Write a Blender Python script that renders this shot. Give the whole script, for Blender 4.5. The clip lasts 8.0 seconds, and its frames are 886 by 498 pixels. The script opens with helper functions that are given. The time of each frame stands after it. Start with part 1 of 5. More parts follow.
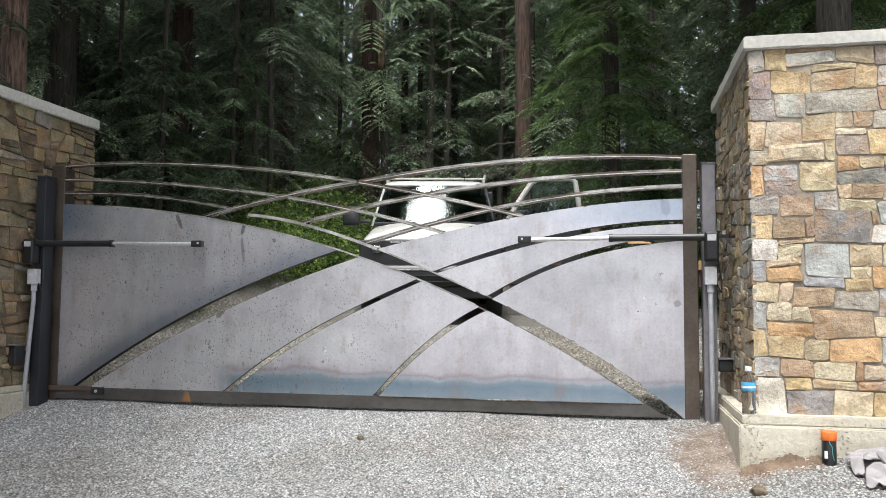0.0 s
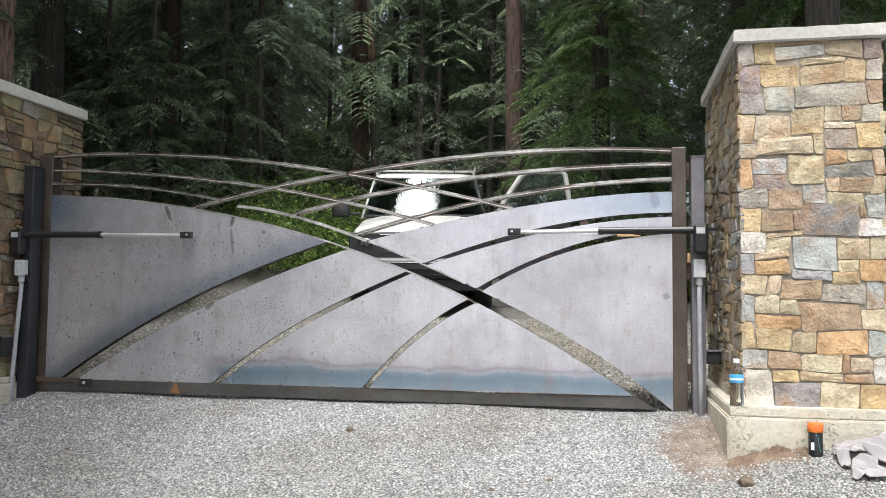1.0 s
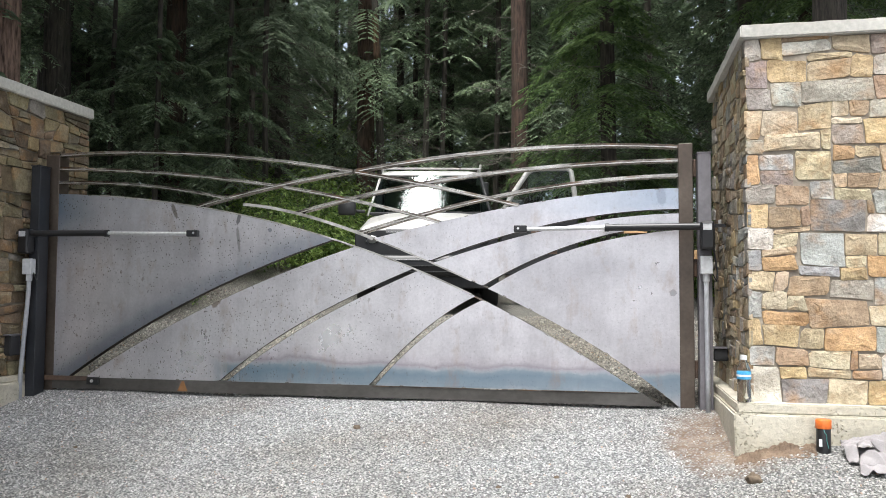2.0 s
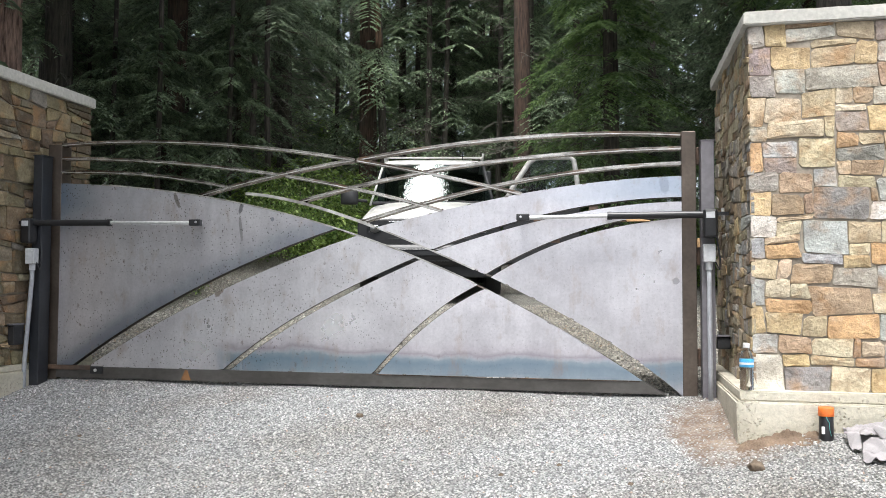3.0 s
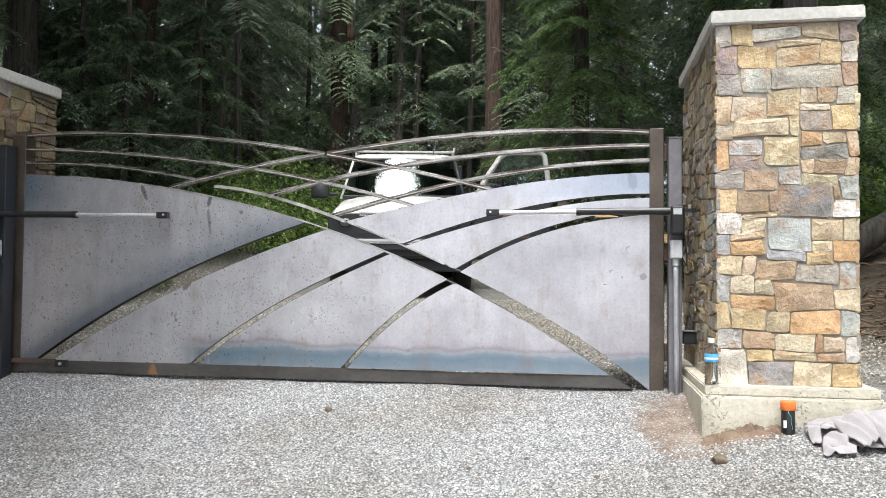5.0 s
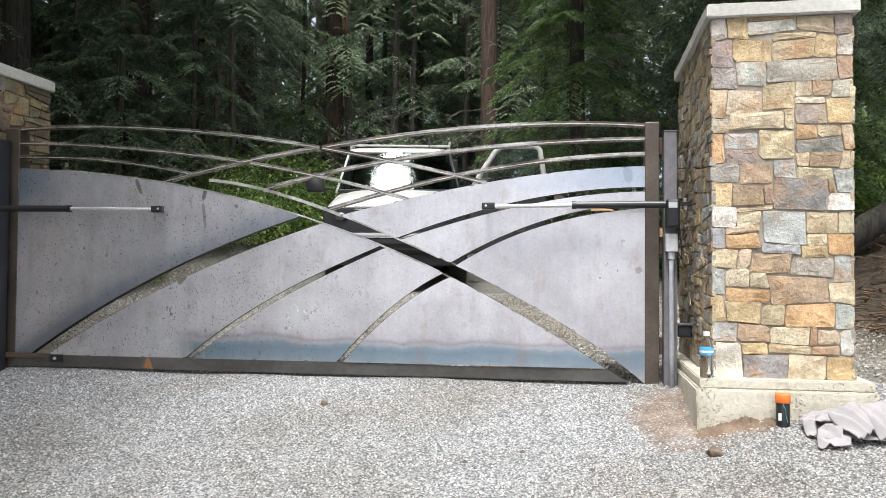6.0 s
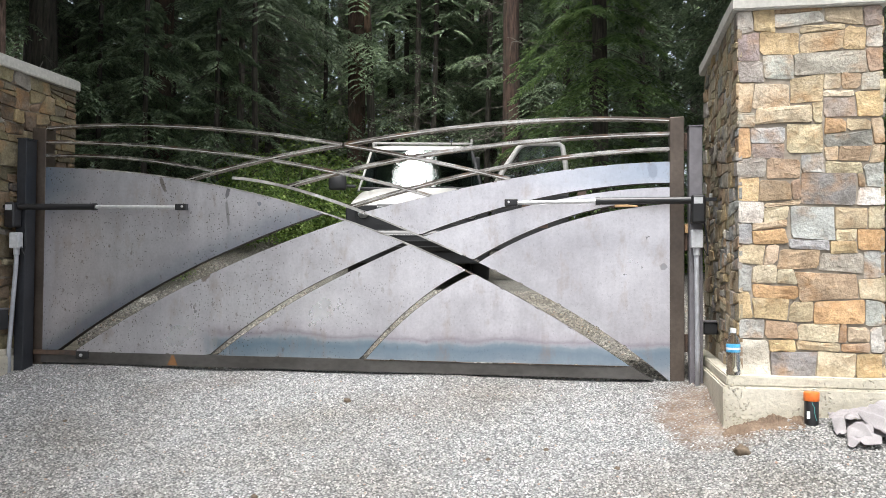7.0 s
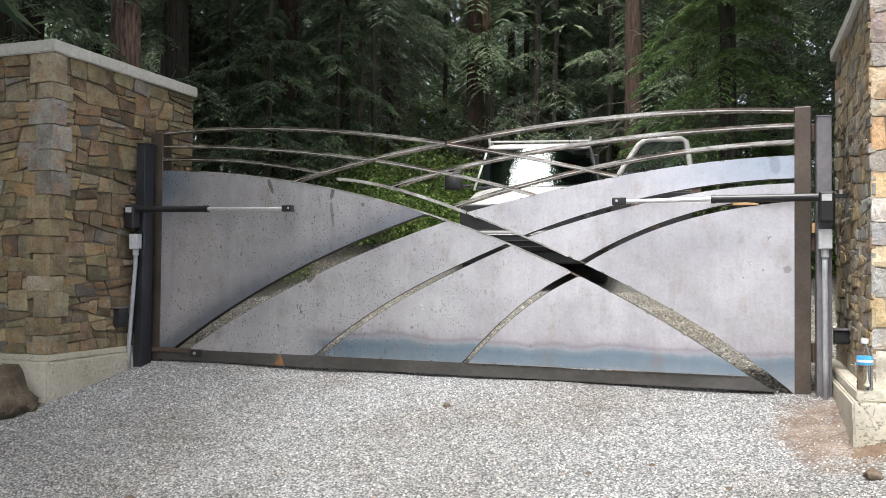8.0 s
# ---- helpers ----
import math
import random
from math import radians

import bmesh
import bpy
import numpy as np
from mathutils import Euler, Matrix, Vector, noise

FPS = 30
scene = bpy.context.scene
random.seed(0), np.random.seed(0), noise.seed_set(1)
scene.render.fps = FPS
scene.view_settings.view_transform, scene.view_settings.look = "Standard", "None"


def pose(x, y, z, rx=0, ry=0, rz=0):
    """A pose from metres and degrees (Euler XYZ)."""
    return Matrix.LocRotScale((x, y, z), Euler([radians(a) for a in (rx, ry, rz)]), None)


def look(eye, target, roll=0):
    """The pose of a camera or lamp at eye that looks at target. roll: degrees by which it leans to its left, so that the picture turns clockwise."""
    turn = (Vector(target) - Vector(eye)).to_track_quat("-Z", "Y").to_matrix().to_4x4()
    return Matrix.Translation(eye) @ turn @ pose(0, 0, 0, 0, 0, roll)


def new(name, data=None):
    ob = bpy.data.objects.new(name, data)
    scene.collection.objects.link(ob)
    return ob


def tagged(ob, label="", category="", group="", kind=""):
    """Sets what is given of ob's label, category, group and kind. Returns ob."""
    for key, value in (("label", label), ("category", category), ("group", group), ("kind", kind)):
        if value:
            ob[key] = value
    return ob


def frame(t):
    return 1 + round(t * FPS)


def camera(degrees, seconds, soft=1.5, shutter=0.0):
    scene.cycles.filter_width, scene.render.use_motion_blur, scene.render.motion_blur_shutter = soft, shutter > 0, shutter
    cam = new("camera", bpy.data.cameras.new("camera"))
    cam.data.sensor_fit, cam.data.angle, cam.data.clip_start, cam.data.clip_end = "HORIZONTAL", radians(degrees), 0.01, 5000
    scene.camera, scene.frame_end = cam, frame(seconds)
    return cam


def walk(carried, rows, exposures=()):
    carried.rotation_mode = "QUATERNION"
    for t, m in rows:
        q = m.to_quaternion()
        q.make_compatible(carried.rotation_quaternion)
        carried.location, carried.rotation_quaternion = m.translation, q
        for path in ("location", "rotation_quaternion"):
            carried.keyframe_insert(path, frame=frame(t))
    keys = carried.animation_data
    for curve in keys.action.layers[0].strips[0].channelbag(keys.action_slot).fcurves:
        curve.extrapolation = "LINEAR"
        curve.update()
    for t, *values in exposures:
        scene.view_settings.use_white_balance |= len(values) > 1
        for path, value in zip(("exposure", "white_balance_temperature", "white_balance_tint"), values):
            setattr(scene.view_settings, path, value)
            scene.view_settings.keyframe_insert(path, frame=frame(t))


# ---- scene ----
cam = camera(55.64, 8.0, soft=0.7)
ROWS = [
    (0.0, 3.5464, -4.8998, 0.5890, 11.445, 3.855, -0.404),
    (0.5, 3.5452, -4.9024, 0.5844, 11.143, 3.544, -0.529),
    (1.0, 3.5450, -4.8998, 0.5843, 10.728, 3.381, -0.532),
    (1.5, 3.5432, -4.8987, 0.5868, 10.919, 3.259, -0.433),
    (3.0, 3.5445, -4.8944, 0.5788, 11.341, 2.490, -0.243),
    (3.5, 3.5427, -4.8856, 0.5786, 10.882, 1.815, -0.323),
    (4.0, 3.5411, -4.8921, 0.5780, 10.289, 2.160, -0.722),
    (4.5, 3.5482, -4.8996, 0.5817, 10.114, 2.116, -0.719),
    (5.0, 3.5530, -4.8997, 0.5813, 9.359, 2.100, -0.535),
    (6.5, 3.5495, -4.8953, 0.5759, 9.041, 1.559, -0.437),
    (7.0, 3.5461, -4.8800, 0.5715, 10.566, 1.571, -0.356),
    (7.5, 3.5758, -4.8062, 0.5687, 13.351, 1.459, 0.376),
    (8.0, 3.6390, -4.7095, 0.5880, 19.127, 1.443, -0.575),
]
walk(cam, [(t, pose(x, y, z, 90 + pitch, roll, yaw)) for t, x, y, z, yaw, pitch, roll in ROWS],
     exposures=[(0.0, 0.98, 6180, 8), (1.5, 1.02, 6180, 8), (3.0, 1.10, 6150, 8), (5.0, 1.13, 6120, 8), (8.0, 1.10, 6260, 9)])

# ---------------------------------------------------------------- light
world = bpy.data.worlds.new("world")
scene.world = world
world.use_nodes = True
wn = world.node_tree
sky = wn.nodes.new("ShaderNodeTexSky")
sky.sky_type, sky.sun_disc = "NISHITA", False
sky.sun_elevation, sky.sun_rotation = radians(68), radians(186)
sky.air_density, sky.dust_density, sky.ozone_density = 0.75, 6.0, 0.2
haze = wn.nodes.new("ShaderNodeHueSaturation")  # thin overcast: a paler sky
haze.inputs["Saturation"].default_value, haze.inputs["Value"].default_value = 0.45, 1.12
wn.links.new(sky.outputs[0], haze.inputs["Color"])
wn.links.new(haze.outputs[0], wn.nodes["Background"].inputs[0])
wn.nodes["Background"].inputs[1].default_value = 0.15
sun = new("sun", bpy.data.lights.new("sun", "SUN"))
sun.data.energy, sun.data.angle, sun.data.color = 1.5, radians(13), (1.0, 0.96, 0.90)
sun.matrix_world = look((3 + 30 * math.sin(radians(186)), -2 + 30 * math.cos(radians(186)), 30 * math.tan(radians(68))), (3, -2, 0))


# ---------------------------------------------------------------- materials
def nodes_of(name):
    m = bpy.data.materials.new(name)
    m.use_nodes = True
    nt = m.node_tree
    return m, nt, nt.nodes["Principled BSDF"]


def tex(nt, kind, scale, coord="Object", detail=4.0, rough=0.55, stretch=None):
    t = nt.nodes.new({"noise": "ShaderNodeTexNoise", "voronoi": "ShaderNodeTexVoronoi", "wave": "ShaderNodeTexWave"}[kind])
    c = nt.nodes.new("ShaderNodeTexCoord")
    mp = nt.nodes.new("ShaderNodeMapping")
    if stretch:
        mp.inputs["Scale"].default_value = stretch
    nt.links.new(c.outputs[coord], mp.inputs[0])
    nt.links.new(mp.outputs[0], t.inputs["Vector"])
    t.inputs["Scale"].default_value = scale
    if kind == "noise":
        t.inputs["Detail"].default_value, t.inputs["Roughness"].default_value = detail, rough
    return t


def ramp(nt, src, stops):
    r = nt.nodes.new("ShaderNodeValToRGB")
    while len(r.color_ramp.elements) < len(stops):
        r.color_ramp.elements.new(0.5)
    for e, (p, c) in zip(r.color_ramp.elements, stops):
        e.position = p
        e.color = (c, c, c, 1) if isinstance(c, (int, float)) else (*c, 1)
    nt.links.new(src, r.inputs[0])
    return r.outputs[0]


def mix(nt, fac, a, b, mode="MIX"):
    m = nt.nodes.new("ShaderNodeMix")
    m.data_type, m.blend_type = "RGBA", mode
    for sock, v in ((m.inputs[0], fac), (m.inputs[6], a), (m.inputs[7], b)):
        if isinstance(v, (int, float)):
            sock.default_value = v
        elif isinstance(v, tuple):
            sock.default_value = (*v, 1)
        else:
            nt.links.new(v, sock)
    return m.outputs[2]


def maths(nt, op, a, b=0.0):
    m = nt.nodes.new("ShaderNodeMath")
    m.operation = op
    for sock, v in ((m.inputs[0], a), (m.inputs[1], b)):
        if isinstance(v, (int, float)):
            sock.default_value = v
        else:
            nt.links.new(v, sock)
    return m.outputs[0]


def bump(nt, bsdf, src, strength, distance):
    b = nt.nodes.new("ShaderNodeBump")
    b.inputs["Strength"].default_value, b.inputs["Distance"].default_value = strength, distance
    nt.links.new(src, b.inputs["Height"])
    nt.links.new(b.outputs[0], bsdf.inputs["Normal"])


def generic(name, c1, c2, scale, rough=0.8, metal=0.0, bumps=0.3, dist=0.003, fine=60.0, coord="Object", stretch=None):
    """Two-scale varied surface: large blotches and a fine grain."""
    m, nt, b = nodes_of(name)
    n1 = tex(nt, "noise", scale, coord, stretch=stretch)
    n2 = tex(nt, "noise", fine, coord, 3, stretch=stretch)
    col = mix(nt, ramp(nt, n1.outputs[0], [(0.3, 0.0), (0.7, 1.0)]), c1, c2)
    col = mix(nt, 0.35, col, ramp(nt, n2.outputs[0], [(0.3, 0.35), (0.7, 1.0)]), "MULTIPLY")
    nt.links.new(col, b.inputs["Base Color"])
    b.inputs["Roughness"].default_value, b.inputs["Metallic"].default_value = rough, metal
    bump(nt, b, n2.outputs[0], bumps, dist)
    return m


def sheet_steel():
    """Raw hot-rolled sheet: mill scale, heat-blue band near the ground line, rust runs, drops and smears."""
    m, nt, b = nodes_of("sheet_steel")
    geo = nt.nodes.new("ShaderNodeNewGeometry")
    sep = nt.nodes.new("ShaderNodeSeparateXYZ")
    nt.links.new(geo.outputs["Position"], sep.inputs[0])
    info = nt.nodes.new("ShaderNodeObjectInfo")
    big = tex(nt, "noise", 1.7, "Object", 7, 0.66, (1, 1, 1))
    streak = tex(nt, "noise", 5.0, "Object", 4, 0.6, (3.0, 1, 0.35))
    base = mix(nt, ramp(nt, big.outputs[0], [(0.3, 0.0), (0.72, 1.0)]), (0.56, 0.54, 0.57), (0.98, 0.955, 0.995))
    base = mix(nt, 0.22, base, ramp(nt, streak.outputs[0], [(0.25, 0.5), (0.65, 1.0)]), "MULTIPLY")
    grit = tex(nt, "noise", 60.0, "Object", 4, 0.7)
    base = mix(nt, 0.3, base, ramp(nt, grit.outputs[0], [(0.3, 0.55), (0.6, 1.0)]), "MULTIPLY")
    vary = ramp(nt, info.outputs["Random"], [(0.0, 0.86), (1.0, 1.0)])
    base = mix(nt, 1.0, base, vary, "MULTIPLY")
    # heat-tinted band, wavering in height
    wob = tex(nt, "noise", 1.9, "Object", 5, 0.6)
    zz = maths(nt, "ADD", sep.outputs[2], maths(nt, "ADD", maths(nt, "MULTIPLY", wob.outputs[0], -0.19), -0.008))
    band = ramp(nt, maths(nt, "ADD", zz, 0.5), [(0.40, 0.35), (0.46, 0.75), (0.52, 0.88), (0.545, 0.75), (0.570, 0.2), (0.60, 0.0)])
    along = ramp(nt, maths(nt, "ADD", maths(nt, "MULTIPLY", sep.outputs[0], 0.2), maths(nt, "MULTIPLY", streak.outputs[0], 0.1)), [(0.26, 0.0), (0.31, 1.0), (0.86, 0.9)])
    base = mix(nt, maths(nt, "MULTIPLY", band, along), base, (0.155, 0.25, 0.325))
    edge = ramp(nt, maths(nt, "ADD", zz, 0.5), [(0.555, 0.0), (0.578, 0.55), (0.60, 0.2), (0.66, 0.0)])
    base = mix(nt, maths(nt, "MULTIPLY", edge, along), base, (0.26, 0.19, 0.24))
    # heat tint along the torch-cut lower edge of the first panel
    hx = sep.outputs[0]
    cut = maths(nt, "ADD", maths(nt, "MULTIPLY", maths(nt, "ADD", maths(nt, "MULTIPLY", maths(nt, "ADD", maths(nt, "MULTIPLY", hx, 0.0125), -0.1453), hx), 0.7328), hx), -0.026)
    gap = maths(nt, "SUBTRACT", maths(nt, "ADD", sep.outputs[2], maths(nt, "MULTIPLY", wob.outputs[0], -0.06)), cut)
    tint = maths(nt, "MULTIPLY", ramp(nt, maths(nt, "ADD", gap, 0.5), [(0.450, 0.0), (0.458, 0.95), (0.53, 0.75), (0.59, 0.30), (0.68, 0.0)]), ramp(nt, hx, [(0.0, 0.95), (1.0, 0.65)]))
    base = mix(nt, tint, base, (0.11, 0.145, 0.20))
    # blue tint up high beside the posts, at the left also imitating dark reflections
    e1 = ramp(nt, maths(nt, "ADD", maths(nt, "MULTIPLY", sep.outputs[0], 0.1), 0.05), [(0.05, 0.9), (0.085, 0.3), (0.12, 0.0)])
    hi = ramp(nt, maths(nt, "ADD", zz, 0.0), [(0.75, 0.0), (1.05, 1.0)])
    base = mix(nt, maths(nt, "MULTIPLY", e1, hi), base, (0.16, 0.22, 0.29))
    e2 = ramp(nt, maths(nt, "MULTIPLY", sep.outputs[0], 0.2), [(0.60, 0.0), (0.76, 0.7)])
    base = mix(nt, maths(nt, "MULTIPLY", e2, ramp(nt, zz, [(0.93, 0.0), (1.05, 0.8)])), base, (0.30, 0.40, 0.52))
    # smears and burns left by handling
    for mx, mz, rx, rz, lean, tone in ((0.83, 1.115, 0.016, 0.055, 0.35, (0.15, 0.125, 0.095)), (1.27, 1.06, 0.015, 0.045, -0.25, (0.11, 0.11, 0.12)), (1.48, 0.985, 0.014, 0.016, 0.0, (0.17, 0.18, 0.22)),
                                       (1.135, 0.545, 0.03, 0.05, -0.5, (0.20, 0.145, 0.10)), (3.84, 1.16, 0.03, 0.06, 0.1, (0.30, 0.33, 0.40)), (3.90, 0.61, 0.022, 0.022, 0.0, (0.30, 0.29, 0.31)), (1.27, 0.93, 0.012, 0.09, 0.12, (0.25, 0.24, 0.24))):
        ux = maths(nt, "ADD", maths(nt, "SUBTRACT", sep.outputs[0], mx), maths(nt, "MULTIPLY", maths(nt, "SUBTRACT", sep.outputs[2], mz), lean))
        ux = maths(nt, "DIVIDE", ux, rx)
        uz = maths(nt, "DIVIDE", maths(nt, "SUBTRACT", sep.outputs[2], mz), rz)
        rr = maths(nt, "ADD", maths(nt, "MULTIPLY", ux, ux), maths(nt, "MULTIPLY", uz, uz))
        rr = maths(nt, "ADD", rr, maths(nt, "MULTIPLY", maths(nt, "SUBTRACT", grit.outputs[0], 0.5), 1.6))
        base = mix(nt, maths(nt, "MULTIPLY", ramp(nt, rr, [(0.55, 1.0), (1.0, 0.0)]), 0.75), base, tone)
    # dark drops
    sp = tex(nt, "voronoi", 60.0, "Object", stretch=(1, 1, 0.8))
    gate = tex(nt, "noise", 3.0, "Object", 2)
    dots = maths(nt, "MULTIPLY", ramp(nt, maths(nt, "ADD", sp.outputs["Distance"], maths(nt, "MULTIPLY", grit.outputs[0], 0.35)), [(0.31, 1.0), (0.40, 0.0)]), ramp(nt, gate.outputs[0], [(0.40, 0.0), (0.50, 1.0)]))
    dots = maths(nt, "MULTIPLY", dots, ramp(nt, maths(nt, "MULTIPLY", sep.outputs[0], 0.2), [(0.30, 1.0), (0.56, 0.2)]))
    base = mix(nt, maths(nt, "MULTIPLY", dots, 0.85), base, (0.06, 0.055, 0.05))
    sp2 = tex(nt, "voronoi", 15.0, "Object", stretch=(1, 1, 0.6))
    dots2 = maths(nt, "MULTIPLY", ramp(nt, maths(nt, "ADD", sp2.outputs["Distance"], maths(nt, "MULTIPLY", grit.outputs[0], 0.5)), [(0.33, 1.0), (0.40, 0.0)]), ramp(nt, big.outputs[0], [(0.42, 0.0), (0.5, 1.0)]))
    dots2 = maths(nt, "MULTIPLY", dots2, ramp(nt, maths(nt, "MULTIPLY", sep.outputs[0], 0.2), [(0.36, 1.0), (0.60, 0.15)]))
    base = mix(nt, maths(nt, "MULTIPLY", dots2, 0.45), base, (0.13, 0.09, 0.06))
    # faint rust
    ru = tex(nt, "noise", 7.0, "Object", 6, 0.7, (1, 1, 0.5))
    base = mix(nt, maths(nt, "MULTIPLY", ramp(nt, ru.outputs[0], [(0.55, 0.0), (0.70, 1.0)]), 0.42), base, (0.36, 0.26, 0.19))
    nt.links.new(base, b.inputs["Base Color"])
    b.inputs["Metallic"].default_value = 0.68
    nt.links.new(ramp(nt, big.outputs[0], [(0.3, 0.36), (0.7, 0.26)]), b.inputs["Roughness"])
    fine = tex(nt, "noise", 9.0, "Object", 4)
    bump(nt, b, fine.outputs[0], 0.05, 0.004)
    return m


def stone_material():
    """Split fieldstone; every stone's tint comes from its own object colour."""
    m, nt, b = nodes_of("field_stone")
    info = nt.nodes.new("ShaderNodeObjectInfo")
    g1 = tex(nt, "noise", 9.5, "Object", 6, 0.62)
    g2 = tex(nt, "noise", 70.0, "Object", 5, 0.7)
    g3 = tex(nt, "noise", 6.0, "Object", 5, 0.6)
    g4 = tex(nt, "noise", 13.0, "Object", 6, 0.66)
    shift = nt.nodes.new("ShaderNodeVectorMath")
    shift.operation = "MULTIPLY"
    nt.links.new(info.outputs["Random"], shift.inputs[0])
    shift.inputs[1].default_value = (40, 27, 33)
    for g in (g1, g2, g3, g4):
        nt.links.new(shift.outputs[0], g.inputs["Vector"].links[0].from_node.inputs["Location"])
    own = mix(nt, 0.10, info.outputs["Color"], (0.50, 0.42, 0.28))
    col = mix(nt, ramp(nt, g1.outputs[0], [(0.34, 0.70), (0.58, 0.0)]), own, mix(nt, 1.0, own, (0.42, 0.38, 0.35), "MULTIPLY"))
    col = mix(nt, ramp(nt, g3.outputs[0], [(0.52, 0.0), (0.68, 0.60)]), col, (0.42, 0.235, 0.10))
    col = mix(nt, ramp(nt, g4.outputs[0], [(0.53, 0.0), (0.72, 0.40)]), col, mix(nt, 0.5, own, (0.70, 0.66, 0.57)))
    col = mix(nt, 0.5, col, ramp(nt, g2.outputs[0], [(0.32, 0.32), (0.58, 1.0)]), "MULTIPLY")
    nt.links.new(col, b.inputs["Base Color"])
    b.inputs["Roughness"].default_value = 0.85
    h = maths(nt, "ADD", maths(nt, "MULTIPLY", g1.outputs[0], 1.0), maths(nt, "MULTIPLY", g2.outputs[0], 0.30))
    bump(nt, b, h, 1.0, 0.016)
    return m


def gravel_material(name, dark):
    m, nt, b = nodes_of(name)
    v = tex(nt, "voronoi", 95.0, "Object")
    v2 = tex(nt, "voronoi", 110.0, "Object")
    n = tex(nt, "noise", 1.1, "Object", 5, 0.6)
    n2 = tex(nt, "noise", 9.0, "Object", 4, 0.6)
    tone = ramp(nt, v.outputs["Color"], [(0.1, (0.24 * dark, 0.245 * dark, 0.245 * dark)), (0.5, (0.46 * dark, 0.465 * dark, 0.46 * dark)), (0.9, (0.68 * dark, 0.68 * dark, 0.67 * dark))])
    tone = mix(nt, ramp(nt, n.outputs[0], [(0.55, 0.0), (0.75, 0.35)]), tone, (0.36, 0.28, 0.22))
    gap = ramp(nt, v.outputs["Distance"], [(0.32, 1.0), (0.72, 0.25)])
    tone = mix(nt, 0.85, tone, gap, "MULTIPLY")
    tone = mix(nt, 0.4, tone, ramp(nt, n2.outputs[0], [(0.3, 0.6), (0.65, 1.0)]), "MULTIPLY")
    wide = tex(nt, "noise", 0.8, "Object", 5, 0.6)
    tone = mix(nt, 1.0, tone, ramp(nt, wide.outputs[0], [(0.33, (0.80, 0.765, 0.715)), (0.56, (1.03, 1.03, 1.03))]), "MULTIPLY")
    # bare soil at the foot of the stonework
    geo = nt.nodes.new("ShaderNodeNewGeometry")
    sep = nt.nodes.new("ShaderNodeSeparateXYZ")
    nt.links.new(geo.outputs["Position"], sep.inputs[0])
    dx = maths(nt, "MULTIPLY", maths(nt, "SUBTRACT", sep.outputs[0], 4.12), 1.9)
    dy = maths(nt, "MULTIPLY", maths(nt, "ADD", sep.outputs[1], 0.52), 1.25)
    r = maths(nt, "SQRT", maths(nt, "ADD", maths(nt, "MULTIPLY", dx, dx), maths(nt, "MULTIPLY", dy, dy)))
    r = maths(nt, "ADD", r, maths(nt, "MULTIPLY", maths(nt, "SUBTRACT", n2.outputs[0], 0.5), 0.7))
    soil = maths(nt, "MULTIPLY", ramp(nt, r, [(0.40, 1.0), (0.68, 0.0)]), ramp(nt, v.outputs["Color"], [(0.25, 1.0), (0.75, 0.55)]))
    dirt = mix(nt, ramp(nt, n2.outputs[0], [(0.35, 0.0), (0.65, 1.0)]), (0.19, 0.130, 0.092), (0.36, 0.275, 0.205))
    tone = mix(nt, soil, tone, dirt)
    # sandier drive past the gate, darkened further for the shade that lies there
    sandy_shade = ramp(nt, sep.outputs[1], [(0.02, 0.0), (0.10, 1.0)])
    tone = mix(nt, sandy_shade, tone, mix(nt, 1.0, tone, (0.74, 0.70, 0.63), "MULTIPLY"))
    # forest floor off the drive
    fx = maths(nt, "ABSOLUTE", maths(nt, "SUBTRACT", sep.outputs[0], maths(nt, "ADD", 2.1, maths(nt, "MULTIPLY", sep.outputs[1], -0.06))))
    fx = maths(nt, "ADD", fx, maths(nt, "MULTIPLY", maths(nt, "SUBTRACT", n2.outputs[0], 0.5), 0.9))
    back = ramp(nt, maths(nt, "MULTIPLY", sep.outputs[1], 0.1), [(0.10, 0.0), (0.18, 1.0)])
    side = ramp(nt, maths(nt, "MULTIPLY", fx, 0.1), [(0.31, 0.0), (0.40, 1.0)])
    duff = mix(nt, ramp(nt, n2.outputs[0], [(0.35, 0.0), (0.65, 1.0)]), (0.035, 0.026, 0.018), (0.10, 0.075, 0.045))
    tone = mix(nt, maths(nt, "MULTIPLY", back, side), tone, duff)
    nt.links.new(tone, b.inputs["Base Color"])
    b.inputs["Roughness"].default_value = 0.9
    h = maths(nt, "ADD", maths(nt, "MULTIPLY", v.outputs["Distance"], -1.0), maths(nt, "MULTIPLY", v2.outputs["Distance"], -0.4))
    bump(nt, b, h, 0.9, 0.02)
    return m


def leaf_material(name, c1, c2, trans=0.35):
    m, nt, b = nodes_of(name)
    geo = nt.nodes.new("ShaderNodeNewGeometry")
    n = tex(nt, "noise", 2.6, "Object", 3)
    f = maths(nt, "ADD", maths(nt, "MULTIPLY", geo.outputs["Random Per Island"], 0.28), maths(nt, "MULTIPLY", n.outputs[0], 0.72))
    col = ramp(nt, f, [(0.34, c1), (0.66, c2)])
    nt.links.new(col, b.inputs["Base Color"])
    b.inputs["Roughness"].default_value = 0.5
    b.inputs["Specular IOR Level"].default_value = 0.45
    tr = nt.nodes.new("ShaderNodeBsdfTranslucent")
    nt.links.new(col, tr.inputs[0])
    mx = nt.nodes.new("ShaderNodeMixShader")
    mx.inputs[0].default_value = trans
    nt.links.new(b.outputs[0], mx.inputs[1])
    nt.links.new(tr.outputs[0], mx.inputs[2])
    nt.links.new(mx.outputs[0], nt.nodes["Material Output"].inputs[0])
    return m


